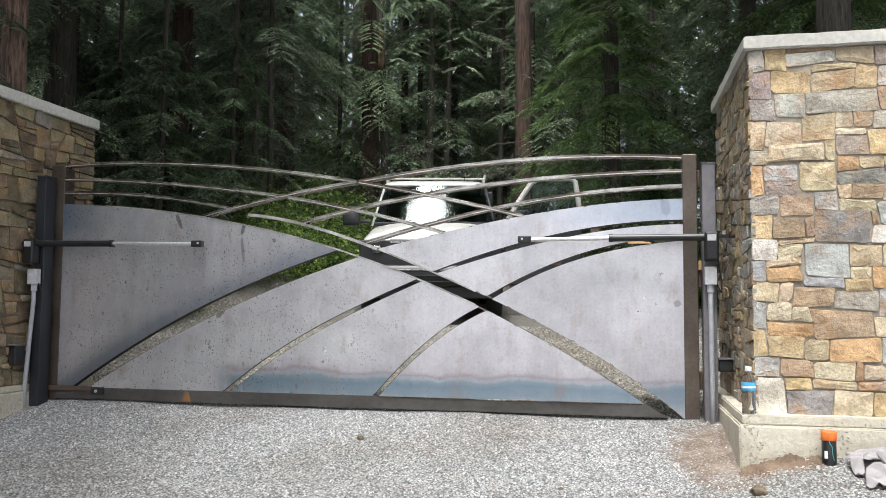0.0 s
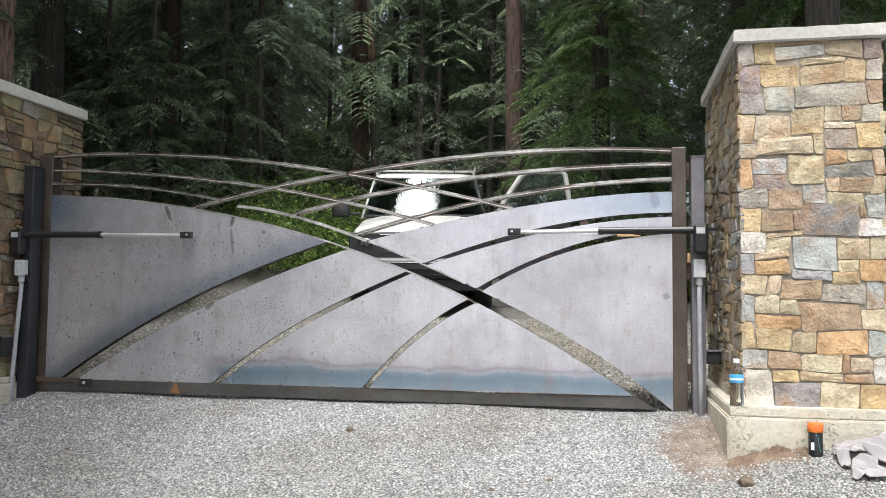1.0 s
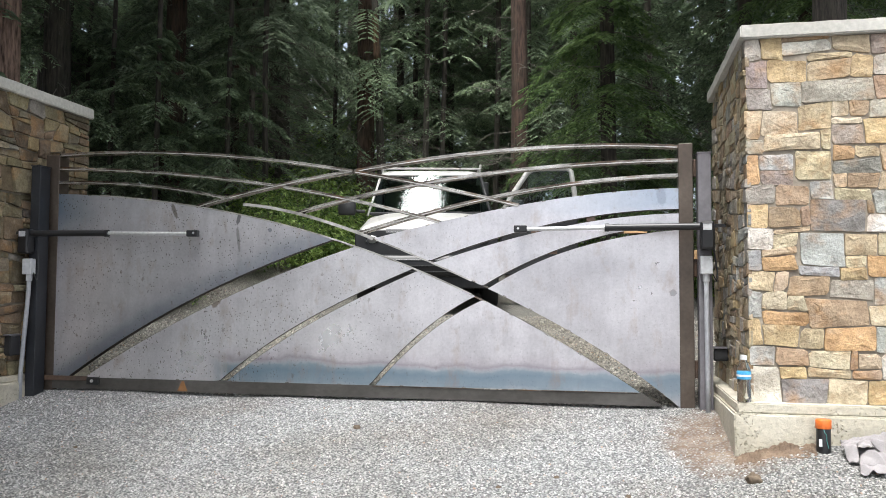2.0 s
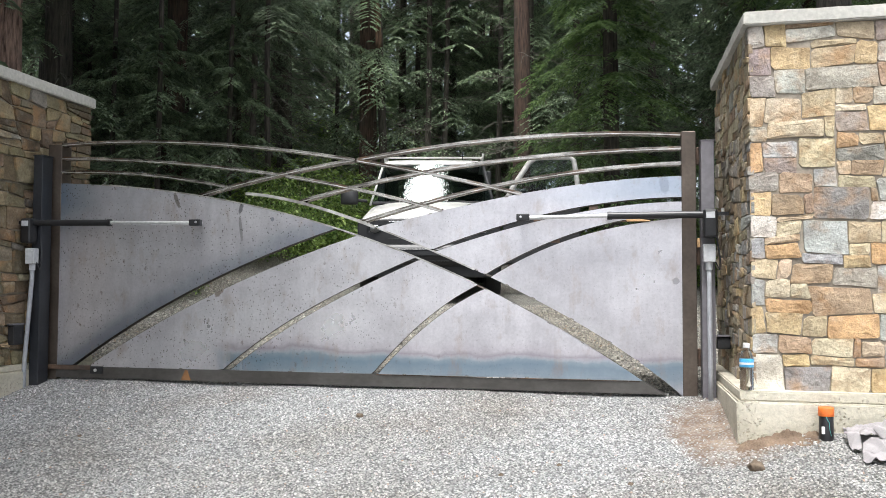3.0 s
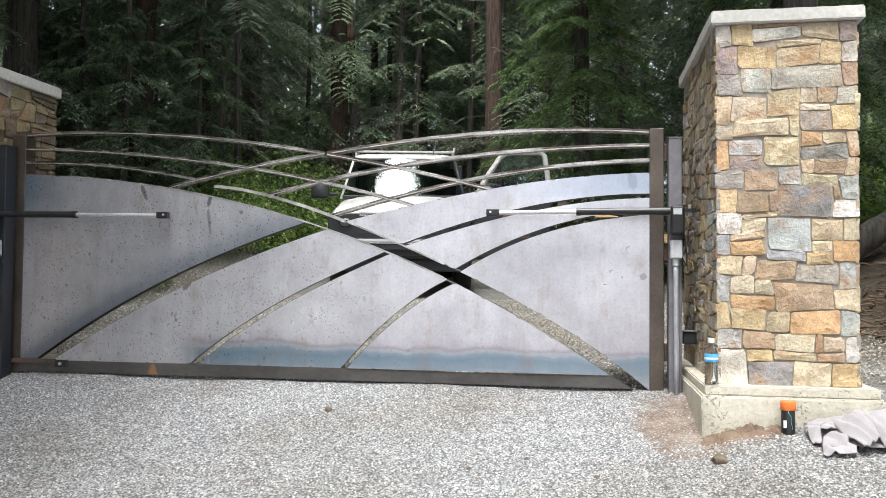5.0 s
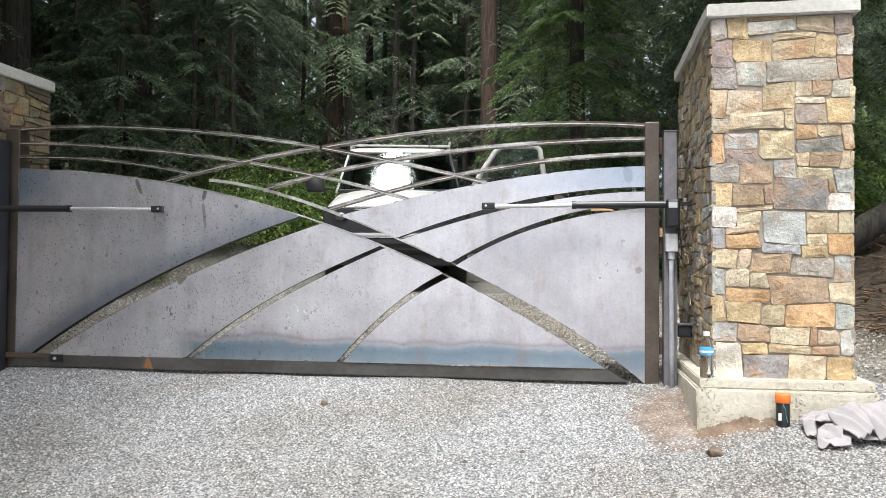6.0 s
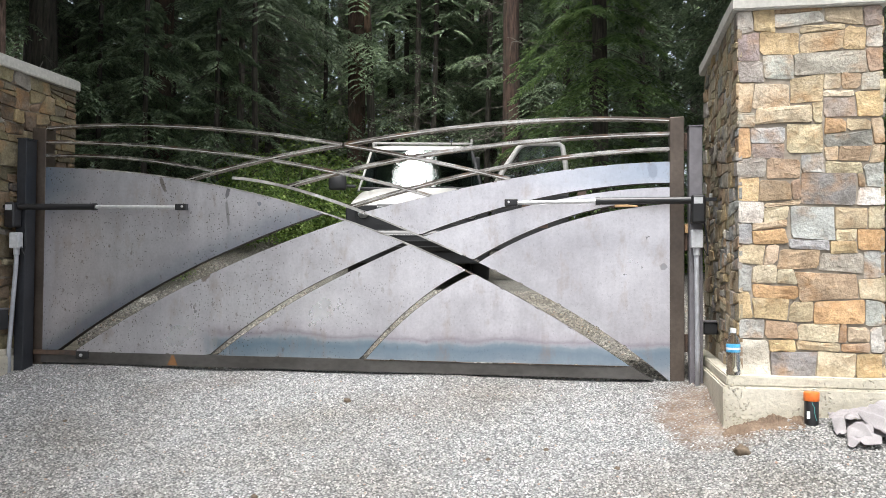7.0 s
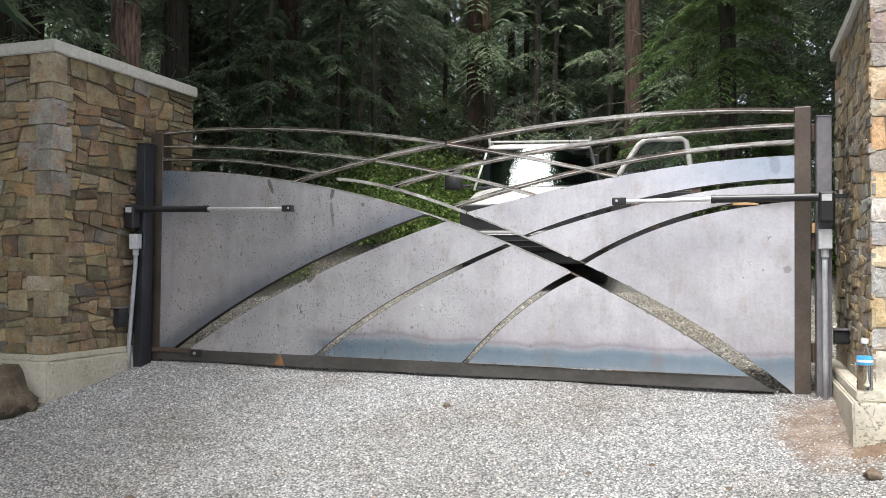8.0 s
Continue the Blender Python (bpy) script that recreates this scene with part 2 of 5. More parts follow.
def bark_material(name, c1, c2):
    m, nt, b = nodes_of(name)
    n = tex(nt, "noise", 9.0, "Object", 6, 0.65, (3.2, 3.2, 0.4))
    n2 = tex(nt, "noise", 1.5, "Object", 4)
    col = ramp(nt, n.outputs[0], [(0.35, c1), (0.62, c2)])
    col = mix(nt, ramp(nt, n2.outputs[0], [(0.5, 0.0), (0.7, 0.5)]), col, (0.06, 0.065, 0.045))
    nt.links.new(col, b.inputs["Base Color"])
    b.inputs["Roughness"].default_value = 0.9
    bump(nt, b, n.outputs[0], 1.0, 0.04)
    return m


def cast_concrete():
    """Board-cast footing with honeycombed pits and damp stains."""
    m, nt, b = nodes_of("cast_concrete")
    n1 = tex(nt, "noise", 4.0, "Object", 5)
    n2 = tex(nt, "noise", 45.0, "Object", 5, 0.65)
    pit = tex(nt, "voronoi", 62.0, "Object")
    zone = tex(nt, "noise", 7.0, "Object", 4, 0.6)
    worm = tex(nt, "noise", 38.0, "Object", 2, 0.5)
    col = mix(nt, ramp(nt, n1.outputs[0], [(0.3, 0.0), (0.7, 1.0)]), (0.50, 0.46, 0.36), (0.66, 0.62, 0.52))
    col = mix(nt, 0.4, col, ramp(nt, n2.outputs[0], [(0.3, 0.45), (0.6, 1.0)]), "MULTIPLY")
    holes = maths(nt, "MULTIPLY", ramp(nt, maths(nt, "ADD", maths(nt, "MULTIPLY", maths(nt, "ABSOLUTE", maths(nt, "SUBTRACT", worm.outputs[0], 0.5)), 6.0), maths(nt, "MULTIPLY", pit.outputs["Distance"], 0.9)), [(0.34, 1.0), (0.52, 0.0)]), ramp(nt, zone.outputs[0], [(0.48, 0.0), (0.56, 1.0)]))
    col = mix(nt, maths(nt, "MULTIPLY", holes, 0.45), col, (0.19, 0.16, 0.11))
    nt.links.new(col, b.inputs["Base Color"])
    b.inputs["Roughness"].default_value = 0.92
    bump(nt, b, maths(nt, "SUBTRACT", maths(nt, "MULTIPLY", n2.outputs[0], 0.6), holes), 0.9, 0.010)
    return m


def bar_steel():
    """Raw flat bar: dark mill scale broken by bright streaks along its length, rust at the joints."""
    m, nt, b = nodes_of("bar_steel")
    n1 = tex(nt, "noise", 3.0, "Object", 5, 0.6, (0.7, 6, 4.0))
    n2 = tex(nt, "noise", 6.0, "Object", 6, 0.62)
    n3 = tex(nt, "noise", 55.0, "Object", 4, 0.7)
    col = mix(nt, ramp(nt, n1.outputs[0], [(0.44, 0.0), (0.60, 1.0)]), (0.115, 0.090, 0.072), (0.62, 0.585, 0.54))
    col = mix(nt, ramp(nt, n2.outputs[0], [(0.54, 0.0), (0.64, 0.75)]), col, (0.21, 0.125, 0.072))
    col = mix(nt, ramp(nt, n2.outputs[0], [(0.33, 0.8), (0.41, 0.0)]), col, (0.055, 0.047, 0.042))
    col = mix(nt, 0.4, col, ramp(nt, n3.outputs[0], [(0.3, 0.45), (0.6, 1.0)]), "MULTIPLY")
    nt.links.new(col, b.inputs["Base Color"])
    b.inputs["Metallic"].default_value = 0.85
    nt.links.new(ramp(nt, n2.outputs[0], [(0.35, 0.17), (0.65, 0.36)]), b.inputs["Roughness"])
    bump(nt, b, n3.outputs[0], 0.15, 0.002)
    return m


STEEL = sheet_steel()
# pale steel whose colour carries the highlights of bars and sheet edges
EDGE_SHINE = generic("edge_shine_steel", (0.26, 0.235, 0.21), (0.86, 0.84, 0.81), 6.0, 0.34, 0.6, 0.1, 0.001, 40)
BAR = bar_steel()
TUBE = generic("tube_steel", (0.080, 0.062, 0.050), (0.165, 0.133, 0.108), 3.0, 0.42, 0.55, 0.15, 0.002, 45)
RAIL = generic("rail_steel", (0.070, 0.064, 0.058), (0.165, 0.155, 0.145), 2.6, 0.40, 0.55, 0.15, 0.002, 45, stretch=(0.6, 1, 1))
# near-black steel: the shade along the panel gaps is put into its colour
GAP_SHADE = generic("gap_shade_steel", (0.022, 0.020, 0.019), (0.065, 0.052, 0.042), 6.0, 0.55, 0.3, 0.3, 0.002, 50)
RUSTY = generic("orange_rust", (0.22, 0.10, 0.04), (0.32, 0.16, 0.06), 12.0, 0.8, 0.1, 0.3, 0.001, 60)
RUST = generic("rusty_steel", (0.17, 0.10, 0.06), (0.09, 0.07, 0.06), 8.0, 0.7, 0.3, 0.4, 0.003, 50)
BLACKPOST = generic("dark_post_paint", (0.016, 0.018, 0.022), (0.035, 0.038, 0.045), 4, 0.45, 0.1, 0.1, 0.001, 60)
GREYPOST = generic("primed_post", (0.16, 0.15, 0.165), (0.23, 0.22, 0.235), 3, 0.5, 0.2, 0.1, 0.001, 30)
BLACK = generic("black_plastic", (0.012, 0.012, 0.013), (0.022, 0.022, 0.024), 5, 0.4, 0.0, 0.05, 0.001, 80)
CHROME = generic("bright_rod", (0.74, 0.74, 0.74), (0.82, 0.82, 0.82), 6, 0.30, 0.65, 0.02, 0.0005, 60)
CONDUIT = generic("grey_conduit", (0.36, 0.37, 0.40), (0.46, 0.47, 0.50), 4, 0.4, 0.0, 0.05, 0.001, 40)
BOXGREY = generic("grey_box", (0.50, 0.51, 0.53), (0.60, 0.61, 0.63), 5, 0.45, 0.0, 0.05, 0.001, 40)
CONCRETE = cast_concrete()
CAPSTONE = generic("cap_concrete", (0.50, 0.485, 0.44), (0.64, 0.62, 0.57), 3, 0.85, 0.0, 0.25, 0.003, 45)
MORTAR = generic("sandy_joint", (0.20, 0.17, 0.135), (0.42, 0.37, 0.30), 7, 0.95, 0.0, 0.4, 0.006, 40)
STONE = stone_material()
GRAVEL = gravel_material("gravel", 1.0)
STONE_COLOURS = {"W": (0.66, 0.63, 0.58), "G": (0.42, 0.44, 0.44), "B": (0.60, 0.52, 0.36), "Y": (0.62, 0.46, 0.25), "O": (0.54, 0.33, 0.16),
                 "R": (0.52, 0.41, 0.275), "N": (0.38, 0.26, 0.17), "P": (0.31, 0.25, 0.24), "D": (0.24, 0.24, 0.25), "M": (0.42, 0.39, 0.35), "E": (0.41, 0.355, 0.20), "T": (0.52, 0.41, 0.24)}


# ---------------------------------------------------------------- mesh helpers
def mesh_ob(name, bm, material, parent=None, label="", smooth=False):
    me = bpy.data.meshes.new(name)
    bm.to_mesh(me)
    bm.free()
    if material:
        me.materials.append(material)
    if smooth:
        me.polygons.foreach_set("use_smooth", [True] * len(me.polygons))
    ob = new(name, me)
    if parent:
        ob.parent = parent
    return tagged(ob, label) if label else ob


def part(name, bm, material, parent, label="", smooth=False):
    return mesh_ob(name, bm, material, parent, label, smooth)


def thing(name, label, category, at=(0, 0, 0), group="", kind=""):
    ob = new(name)
    ob.location = at
    return tagged(ob, label, category, group, kind)


def box(bm, x0, x1, y0, y1, z0, z1, bevel=0.0):
    r = bmesh.ops.create_cube(bm, size=1.0)
    for v in r["verts"]:
        v.co = Vector(((x0 + x1) / 2 + v.co.x * (x1 - x0), (y0 + y1) / 2 + v.co.y * (y1 - y0), (z0 + z1) / 2 + v.co.z * (z1 - z0)))
    if bevel:
        es = list({e for v in r["verts"] for e in v.link_edges})
        bmesh.ops.bevel(bm, geom=es, offset=bevel, segments=2, affect="EDGES", profile=0.5)
    return bm


def boxed(*a, bevel=0.0):
    return box(bmesh.new(), *a, bevel=bevel)


def tube(bm, pts, r, n=10, r2=None):
    """A round bar through the points, tapering from r to r2."""
    pts = [Vector(p) for p in pts]
    rings = []
    for i, p in enumerate(pts):
        d = (pts[min(i + 1, len(pts) - 1)] - pts[max(i - 1, 0)]).normalized()
        a = d.orthogonal().normalized() if not rings else (last - d * last.dot(d)).normalized()
        last = a
        b = d.cross(a)
        rr = r if r2 is None else r + (r2 - r) * i / (len(pts) - 1)
        rings.append([bm.verts.new(p + rr * (math.cos(t) * a + math.sin(t) * b)) for t in (2 * math.pi * k / n for k in range(n))])
    for u, v in zip(rings, rings[1:]):
        for k in range(n):
            bm.faces.new((u[k], u[(k + 1) % n], v[(k + 1) % n], v[k]))
    bm.faces.new(rings[0][::-1])
    bm.faces.new(rings[-1])
    return bm


def lathe(bm, profile, n=24, at=(0, 0, 0)):
    rings = [[bm.verts.new((at[0] + r * math.cos(2 * math.pi * k / n), at[1] + r * math.sin(2 * math.pi * k / n), at[2] + z)) for k in range(n)] for r, z in profile]
    for u, v in zip(rings, rings[1:]):
        for k in range(n):
            bm.faces.new((u[k], u[(k + 1) % n], v[(k + 1) % n], v[k]))
    bm.faces.new(rings[0][::-1])
    bm.faces.new(rings[-1])
    return bm


def poly(c, x):
    v = 0.0
    for k in c:
        v = v * x + k
    return v


def ribbon(pts, y0, y1, thick):
    """A bar of rectangular section along a line in the gate's plane: thick across it, y0 to y1 deep."""
    bm = bmesh.new()
    rings = []
    for i, (x, z) in enumerate(pts):
        a, b = pts[max(i - 1, 0)], pts[min(i + 1, len(pts) - 1)]
        d = Vector((b[0] - a[0], b[1] - a[1])).normalized()
        nx, nz = -d.y * thick / 2, d.x * thick / 2
        rings.append([bm.verts.new(p) for p in ((x + nx, y0, z + nz), (x + nx, y1, z + nz), (x - nx, y1, z - nz), (x - nx, y0, z - nz))])
    for u, v in zip(rings, rings[1:]):
        for k in range(4):
            bm.faces.new((u[k], u[(k + 1) % 4], v[(k + 1) % 4], v[k]))
    bm.faces.new(rings[0][::-1])
    bm.faces.new(rings[-1])
    bmesh.ops.recalc_face_normals(bm, faces=bm.faces)
    return bm


def plate(lower, upper, y0, y1):
    """A plate between two lines of points with the same count."""
    bm = bmesh.new()
    f = [[bm.verts.new((x, y, z)) for x, z in line] for line in (lower, upper) for y in (y0, y1)]
    lf, lb, uf, ub = f
    n = len(lower)
    for i in range(n - 1):
        bm.faces.new((lf[i], lf[i + 1], uf[i + 1], uf[i]))
        bm.faces.new((lb[i + 1], lb[i], ub[i], ub[i + 1]))
        bm.faces.new((lf[i + 1], lf[i], lb[i], lb[i + 1]))
        bm.faces.new((uf[i], uf[i + 1], ub[i + 1], ub[i]))
    bm.faces.new((lf[0], uf[0], ub[0], lb[0]))
    bm.faces.new((lf[-1], lb[-1], ub[-1], uf[-1]))
    bmesh.ops.remove_doubles(bm, verts=bm.verts, dist=0.0004)
    bmesh.ops.dissolve_degenerate(bm, edges=bm.edges, dist=0.0002)
    bmesh.ops.recalc_face_normals(bm, faces=bm.faces)
    return bm


def span(c, x0, x1, n=28):
    return [(x0 + (x1 - x0) * i / n, poly(c, x0 + (x1 - x0) * i / n)) for i in range(n + 1)]


def smooth01(a, b, x):
    t = min(1.0, max(0.0, (x - a) / (b - a)))
    return t * t * (3 - 2 * t)


# ---------------------------------------------------------------- ground
def ground_z(x, y):
    """The drive falls towards the road and climbs gently past the gate; banks stand beside it in the wood."""
    z = -0.04 + (0.195 * y if y < 0 else 0.075 * min(y, 14) + 0.02 * max(y - 14, 0))
    z = max(z, -2.2)
    z += 0.115 * smooth01(3.85, 4.5, x) * smooth01(-2.2, -0.6, y) * (1 - smooth01(-0.3, 0.2, y))
    if y > 0.2:
        z += 0.75 * smooth01(4.9, 7.5, x) * smooth01(1.5, 5.0, y)
        z += 0.75 * (1 - smooth01(-1.6, 0.4, x)) * smooth01(4.0, 6.6, y) + 0.4 * smooth01(10.0, 16.0, y)
    z += 0.018 * noise.noise(Vector((x * 1.3, y * 1.3, 0))) + 0.006 * noise.noise(Vector((x * 6, y * 6, 3)))
    return z


def build_ground():
    bm = bmesh.new()
    xs = [-900, -300, -100, -40, -20, -12] + [-8 + 0.16 * i for i in range(113)] + [12, 16, 24, 40, 100, 300, 900]
    ys = [-900, -300, -100, -40, -20, -12] + [-8 + 0.16 * i for i in range(120)] + [13, 16, 22, 30, 45, 100, 300, 900]
    g = [[bm.verts.new((x, y, ground_z(x, y))) for x in xs] for y in ys]
    for j in range(len(ys) - 1):
        for i in range(len(xs) - 1):
            bm.faces.new((g[j][i], g[j][i + 1], g[j + 1][i + 1], g[j + 1][i]))
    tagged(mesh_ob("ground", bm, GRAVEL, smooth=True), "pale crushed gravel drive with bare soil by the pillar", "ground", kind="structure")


build_ground()

# ---------------------------------------------------------------- gate
W = 3.934
L1, L2, L3 = (0.0045, -0.071, 0.0498, 1.4933), (-0.0052, -0.0315, -0.0348, 1.4057), (-0.0964, 0.0114, 1.3127)
EDGE_R = (-0.0265, 0.2729, -1.1093, 1.6573, 0.3455)
EDGE_L = (0.0003, -0.0073, -0.0523, -0.0417, 1.2392)
A_LO, B_TOP = (0.0125, -0.1453, 0.7328, -0.026), (0.0079, -0.1148, 0.6843, -0.1024)
B_LO, C_TOP = (0.0828, -0.6091, 1.9158, -1.4842), (0.0764, -0.5701, 1.8555, -1.5028)
C_LO, D_TOP = (-0.5444, 3.5063, -4.9521), (-0.5444, 3.5063, -4.9959)
F_TOP, F_LO = (-0.016, 0.0782, 0.1343, 0.4387), (-0.0137, 0.0, 0.6336, -0.5744)
G_TOP, G_LO = (-0.0262, 0.1387, 0.1315, -0.0105), (-0.001, -0.2499, 2.0276, -3.0597)
H_TOP = (0.073, -1.0011, 4.5583, -5.9196)
R1, R1C = (-0.008, 0.0094, 0.2138, 0.9403), (-0.0646, 0.39, 0.8209)
R2, R3 = (0.0068, -0.1172, 0.6057, 0.3801), (-0.0061, -0.0259, 0.4908, 0.1171)
RAIL_TOP, RAIL_BOT = 0.047, -0.026


def where(c, d, x0, x1):
    """The x between x0 and x1 at which two curves meet."""
    for _ in range(60):
        m = (x0 + x1) / 2
        if (poly(c, x0) - poly(d, x0)) * (poly(c, m) - poly(d, m)) <= 0:
            x1 = m
        else:
            x0 = m
    return (x0 + x1) / 2


FLAT = (RAIL_TOP,)


def clipped(x0, x1, low, high, n=36):
    """Lower and upper line of a panel: the highest of the low curves, the lowest of the high ones."""
    xs = [x0 + (x1 - x0) * i / n for i in range(n + 1)]
    lo = [(x, max(poly(c, x) for c in low)) for x in xs]
    up = [(x, max(min(poly(c, x) for c in high), l[1])) for x, l in zip(xs, lo)]
    return lo, up


SHEET0, SHEET1 = 0.0, 0.004
BAR0 = 0.0045
TIP = where(L1, R1, 1.8, 2.3)


def sheet(name, parent, x0, x1, low, high, n=36):
    lo, up = clipped(x0, x1, low, high, n)
    return part(name, plate(lo, up, SHEET0, SHEET1), STEEL, parent)


def edge_bar(parent, c, x0, x1, shift, deep=0.048, mat=None):
    line = [(x, z + shift) for x, z in span(c, x0, x1)]
    return part("edge_bar", ribbon(line, BAR0, BAR0 + deep, 0.008), mat or BAR, parent)


def arc_bar(parent, c, x0, x1):
    y = -0.004 if c in (L1, L2, L3) else -0.001
    bar = part("arc_bar", ribbon(span(c, x0, x1), y, y + 0.060, 0.020), BAR, parent)
    # the bar's highlight, put in as a thin bright strip
    edge = [(x, z - 0.0045) for x, z in span(c, x0 + 0.004, x1 - 0.004)]
    part("bar_highlight", ribbon(edge, y - 0.0012, y - 0.0002, 0.0055), EDGE_SHINE, bar, "bright strip standing in for the bar's highlight")
    return bar


WELD = []


def weld_beads(parent, c, x0, x1, count, shift=0.0):
    """Short bright welds along an edge."""
    for i in range(count):
        x = x0 + (x1 - x0) * (i + 0.5) / count + random.uniform(-0.03, 0.03)
        if not WELD:
            bm = bmesh.new()
            for v in bmesh.ops.create_icosphere(bm, subdivisions=1, radius=1.0)["verts"]:
                v.co = Vector((v.co.x * 0.014, v.co.y * 0.002, v.co.z * 0.003))
            WELD.append(part("weld", bm, BAR, parent))
            ob = WELD[0]
        else:
            ob = new("weld", WELD[0].data)
            ob.parent = parent
        slope = (poly(c, x + 0.01) - poly(c, x - 0.01)) / 0.02
        ob.location, ob.rotation_euler = (x, -0.001, poly(c, x) + shift), (0, -math.atan(slope), 0)


def hinge(parent, x, z):
    bm = lathe(bmesh.new(), [(0.016, -0.05), (0.019, -0.045), (0.019, 0.045), (0.016, 0.05)], 14, (x, 0.05, z))
    part("hinge", bm, RUST, parent)


def left_leaf():
    g = thing("gate_leaf", "raw steel gate leaf with curved sheet panels and arched bars", "gate", group="gate leaves")
    part("post", boxed(-0.100, 0.0, 0.0, 0.102, -0.04, 1.497, bevel=0.004), TUBE, g, "dark mill-scale square steel post")
    rail = plate([(0.002, RAIL_BOT), (3.836, RAIL_BOT)], [(0.002, RAIL_TOP), (3.716, RAIL_TOP)], -0.012, 0.040)
    part("bottom_rail", rail, RAIL, g, "dark steel bottom rail cut to a point")
    part("rail_lip", boxed(2.16, 3.70, -0.0165, -0.0125, 0.0415, 0.0465, bevel=0.001), BAR, g, "thin bright lip along the rail")
    part("rust_patch", plate([(0.885, -0.022), (0.955, -0.022)], [(0.915, 0.040), (0.930, 0.040)], -0.0135, -0.0122), RUSTY, g, "orange rust stain")
    xa = where(A_LO, FLAT, 0.05, 0.5)
    xt = where(A_LO, EDGE_L, 1.6, 2.2)
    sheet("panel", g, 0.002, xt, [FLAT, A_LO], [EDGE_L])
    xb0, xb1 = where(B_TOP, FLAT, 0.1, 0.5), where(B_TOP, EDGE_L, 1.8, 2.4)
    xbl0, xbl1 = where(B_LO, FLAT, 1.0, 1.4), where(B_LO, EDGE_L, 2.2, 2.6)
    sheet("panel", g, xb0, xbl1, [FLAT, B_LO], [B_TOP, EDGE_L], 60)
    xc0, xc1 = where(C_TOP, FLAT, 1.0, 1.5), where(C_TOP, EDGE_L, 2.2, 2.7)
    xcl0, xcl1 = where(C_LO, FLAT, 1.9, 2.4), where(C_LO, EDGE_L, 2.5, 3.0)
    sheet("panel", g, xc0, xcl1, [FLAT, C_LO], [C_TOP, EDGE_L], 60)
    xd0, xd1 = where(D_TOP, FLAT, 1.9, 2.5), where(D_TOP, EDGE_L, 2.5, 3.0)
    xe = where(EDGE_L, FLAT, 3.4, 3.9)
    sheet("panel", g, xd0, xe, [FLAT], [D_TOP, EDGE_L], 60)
    edge_bar(g, EDGE_L, 0.002, xe, -0.005)
    edge_bar(g, A_LO, xa, xt, 0.0021, 0.048, GAP_SHADE)
    edge_bar(g, B_TOP, xb0, xb1, -0.0021, 0.012, GAP_SHADE)
    edge_bar(g, B_LO, xbl0, xbl1, 0.0021, 0.012, GAP_SHADE)
    edge_bar(g, C_TOP, xc0, xc1, -0.0021, 0.012, GAP_SHADE)
    edge_bar(g, C_LO, xcl0, xcl1, 0.0021, 0.012, GAP_SHADE)
    edge_bar(g, D_TOP, xd0, xd1, -0.0021, 0.012, GAP_SHADE)
    arc_bar(g, L1, 0.002, TIP)
    arc_bar(g, L2, 0.002, where(L2, R1C, 1.2, 1.8))
    arc_bar(g, L3, 0.002, where(L3, R1C, 0.9, 1.5))
    arc_bar(g, R1C, where(R1C, EDGE_L, 0.8, 1.2), TIP - 0.01)
    # sky highlight along the sheet edge, laid on as a bright strip
    part("edge_highlight", ribbon(span(EDGE_L, 0.30, 2.75, 40), -0.0035, -0.0002, 0.009), EDGE_SHINE, g, "bright strip standing in for the edge highlight")
    weld_beads(g, EDGE_L, 0.1, 3.5, 16, -0.004)
    weld_beads(g, FLAT, 0.3, 3.6, 9, 0.001)
    stop = part("drop_bracket", boxed(0.26, 0.345, -0.030, -0.0125, 0.004, 0.052, bevel=0.003), BLACK, g, "black latch bracket")
    part("bolt", tube(bmesh.new(), [(0.30, -0.038, 0.028), (0.30, -0.029, 0.028)], 0.010, 8), CHROME, stop)
    part("latch_strip", boxed(-0.11, 0.26, -0.022, -0.0135, 0.026, 0.056, bevel=0.002), RUST, g, "thin rusty strip")
    for z in (0.18, 0.75, 1.32):
        hinge(g, -0.115, z)
    return g


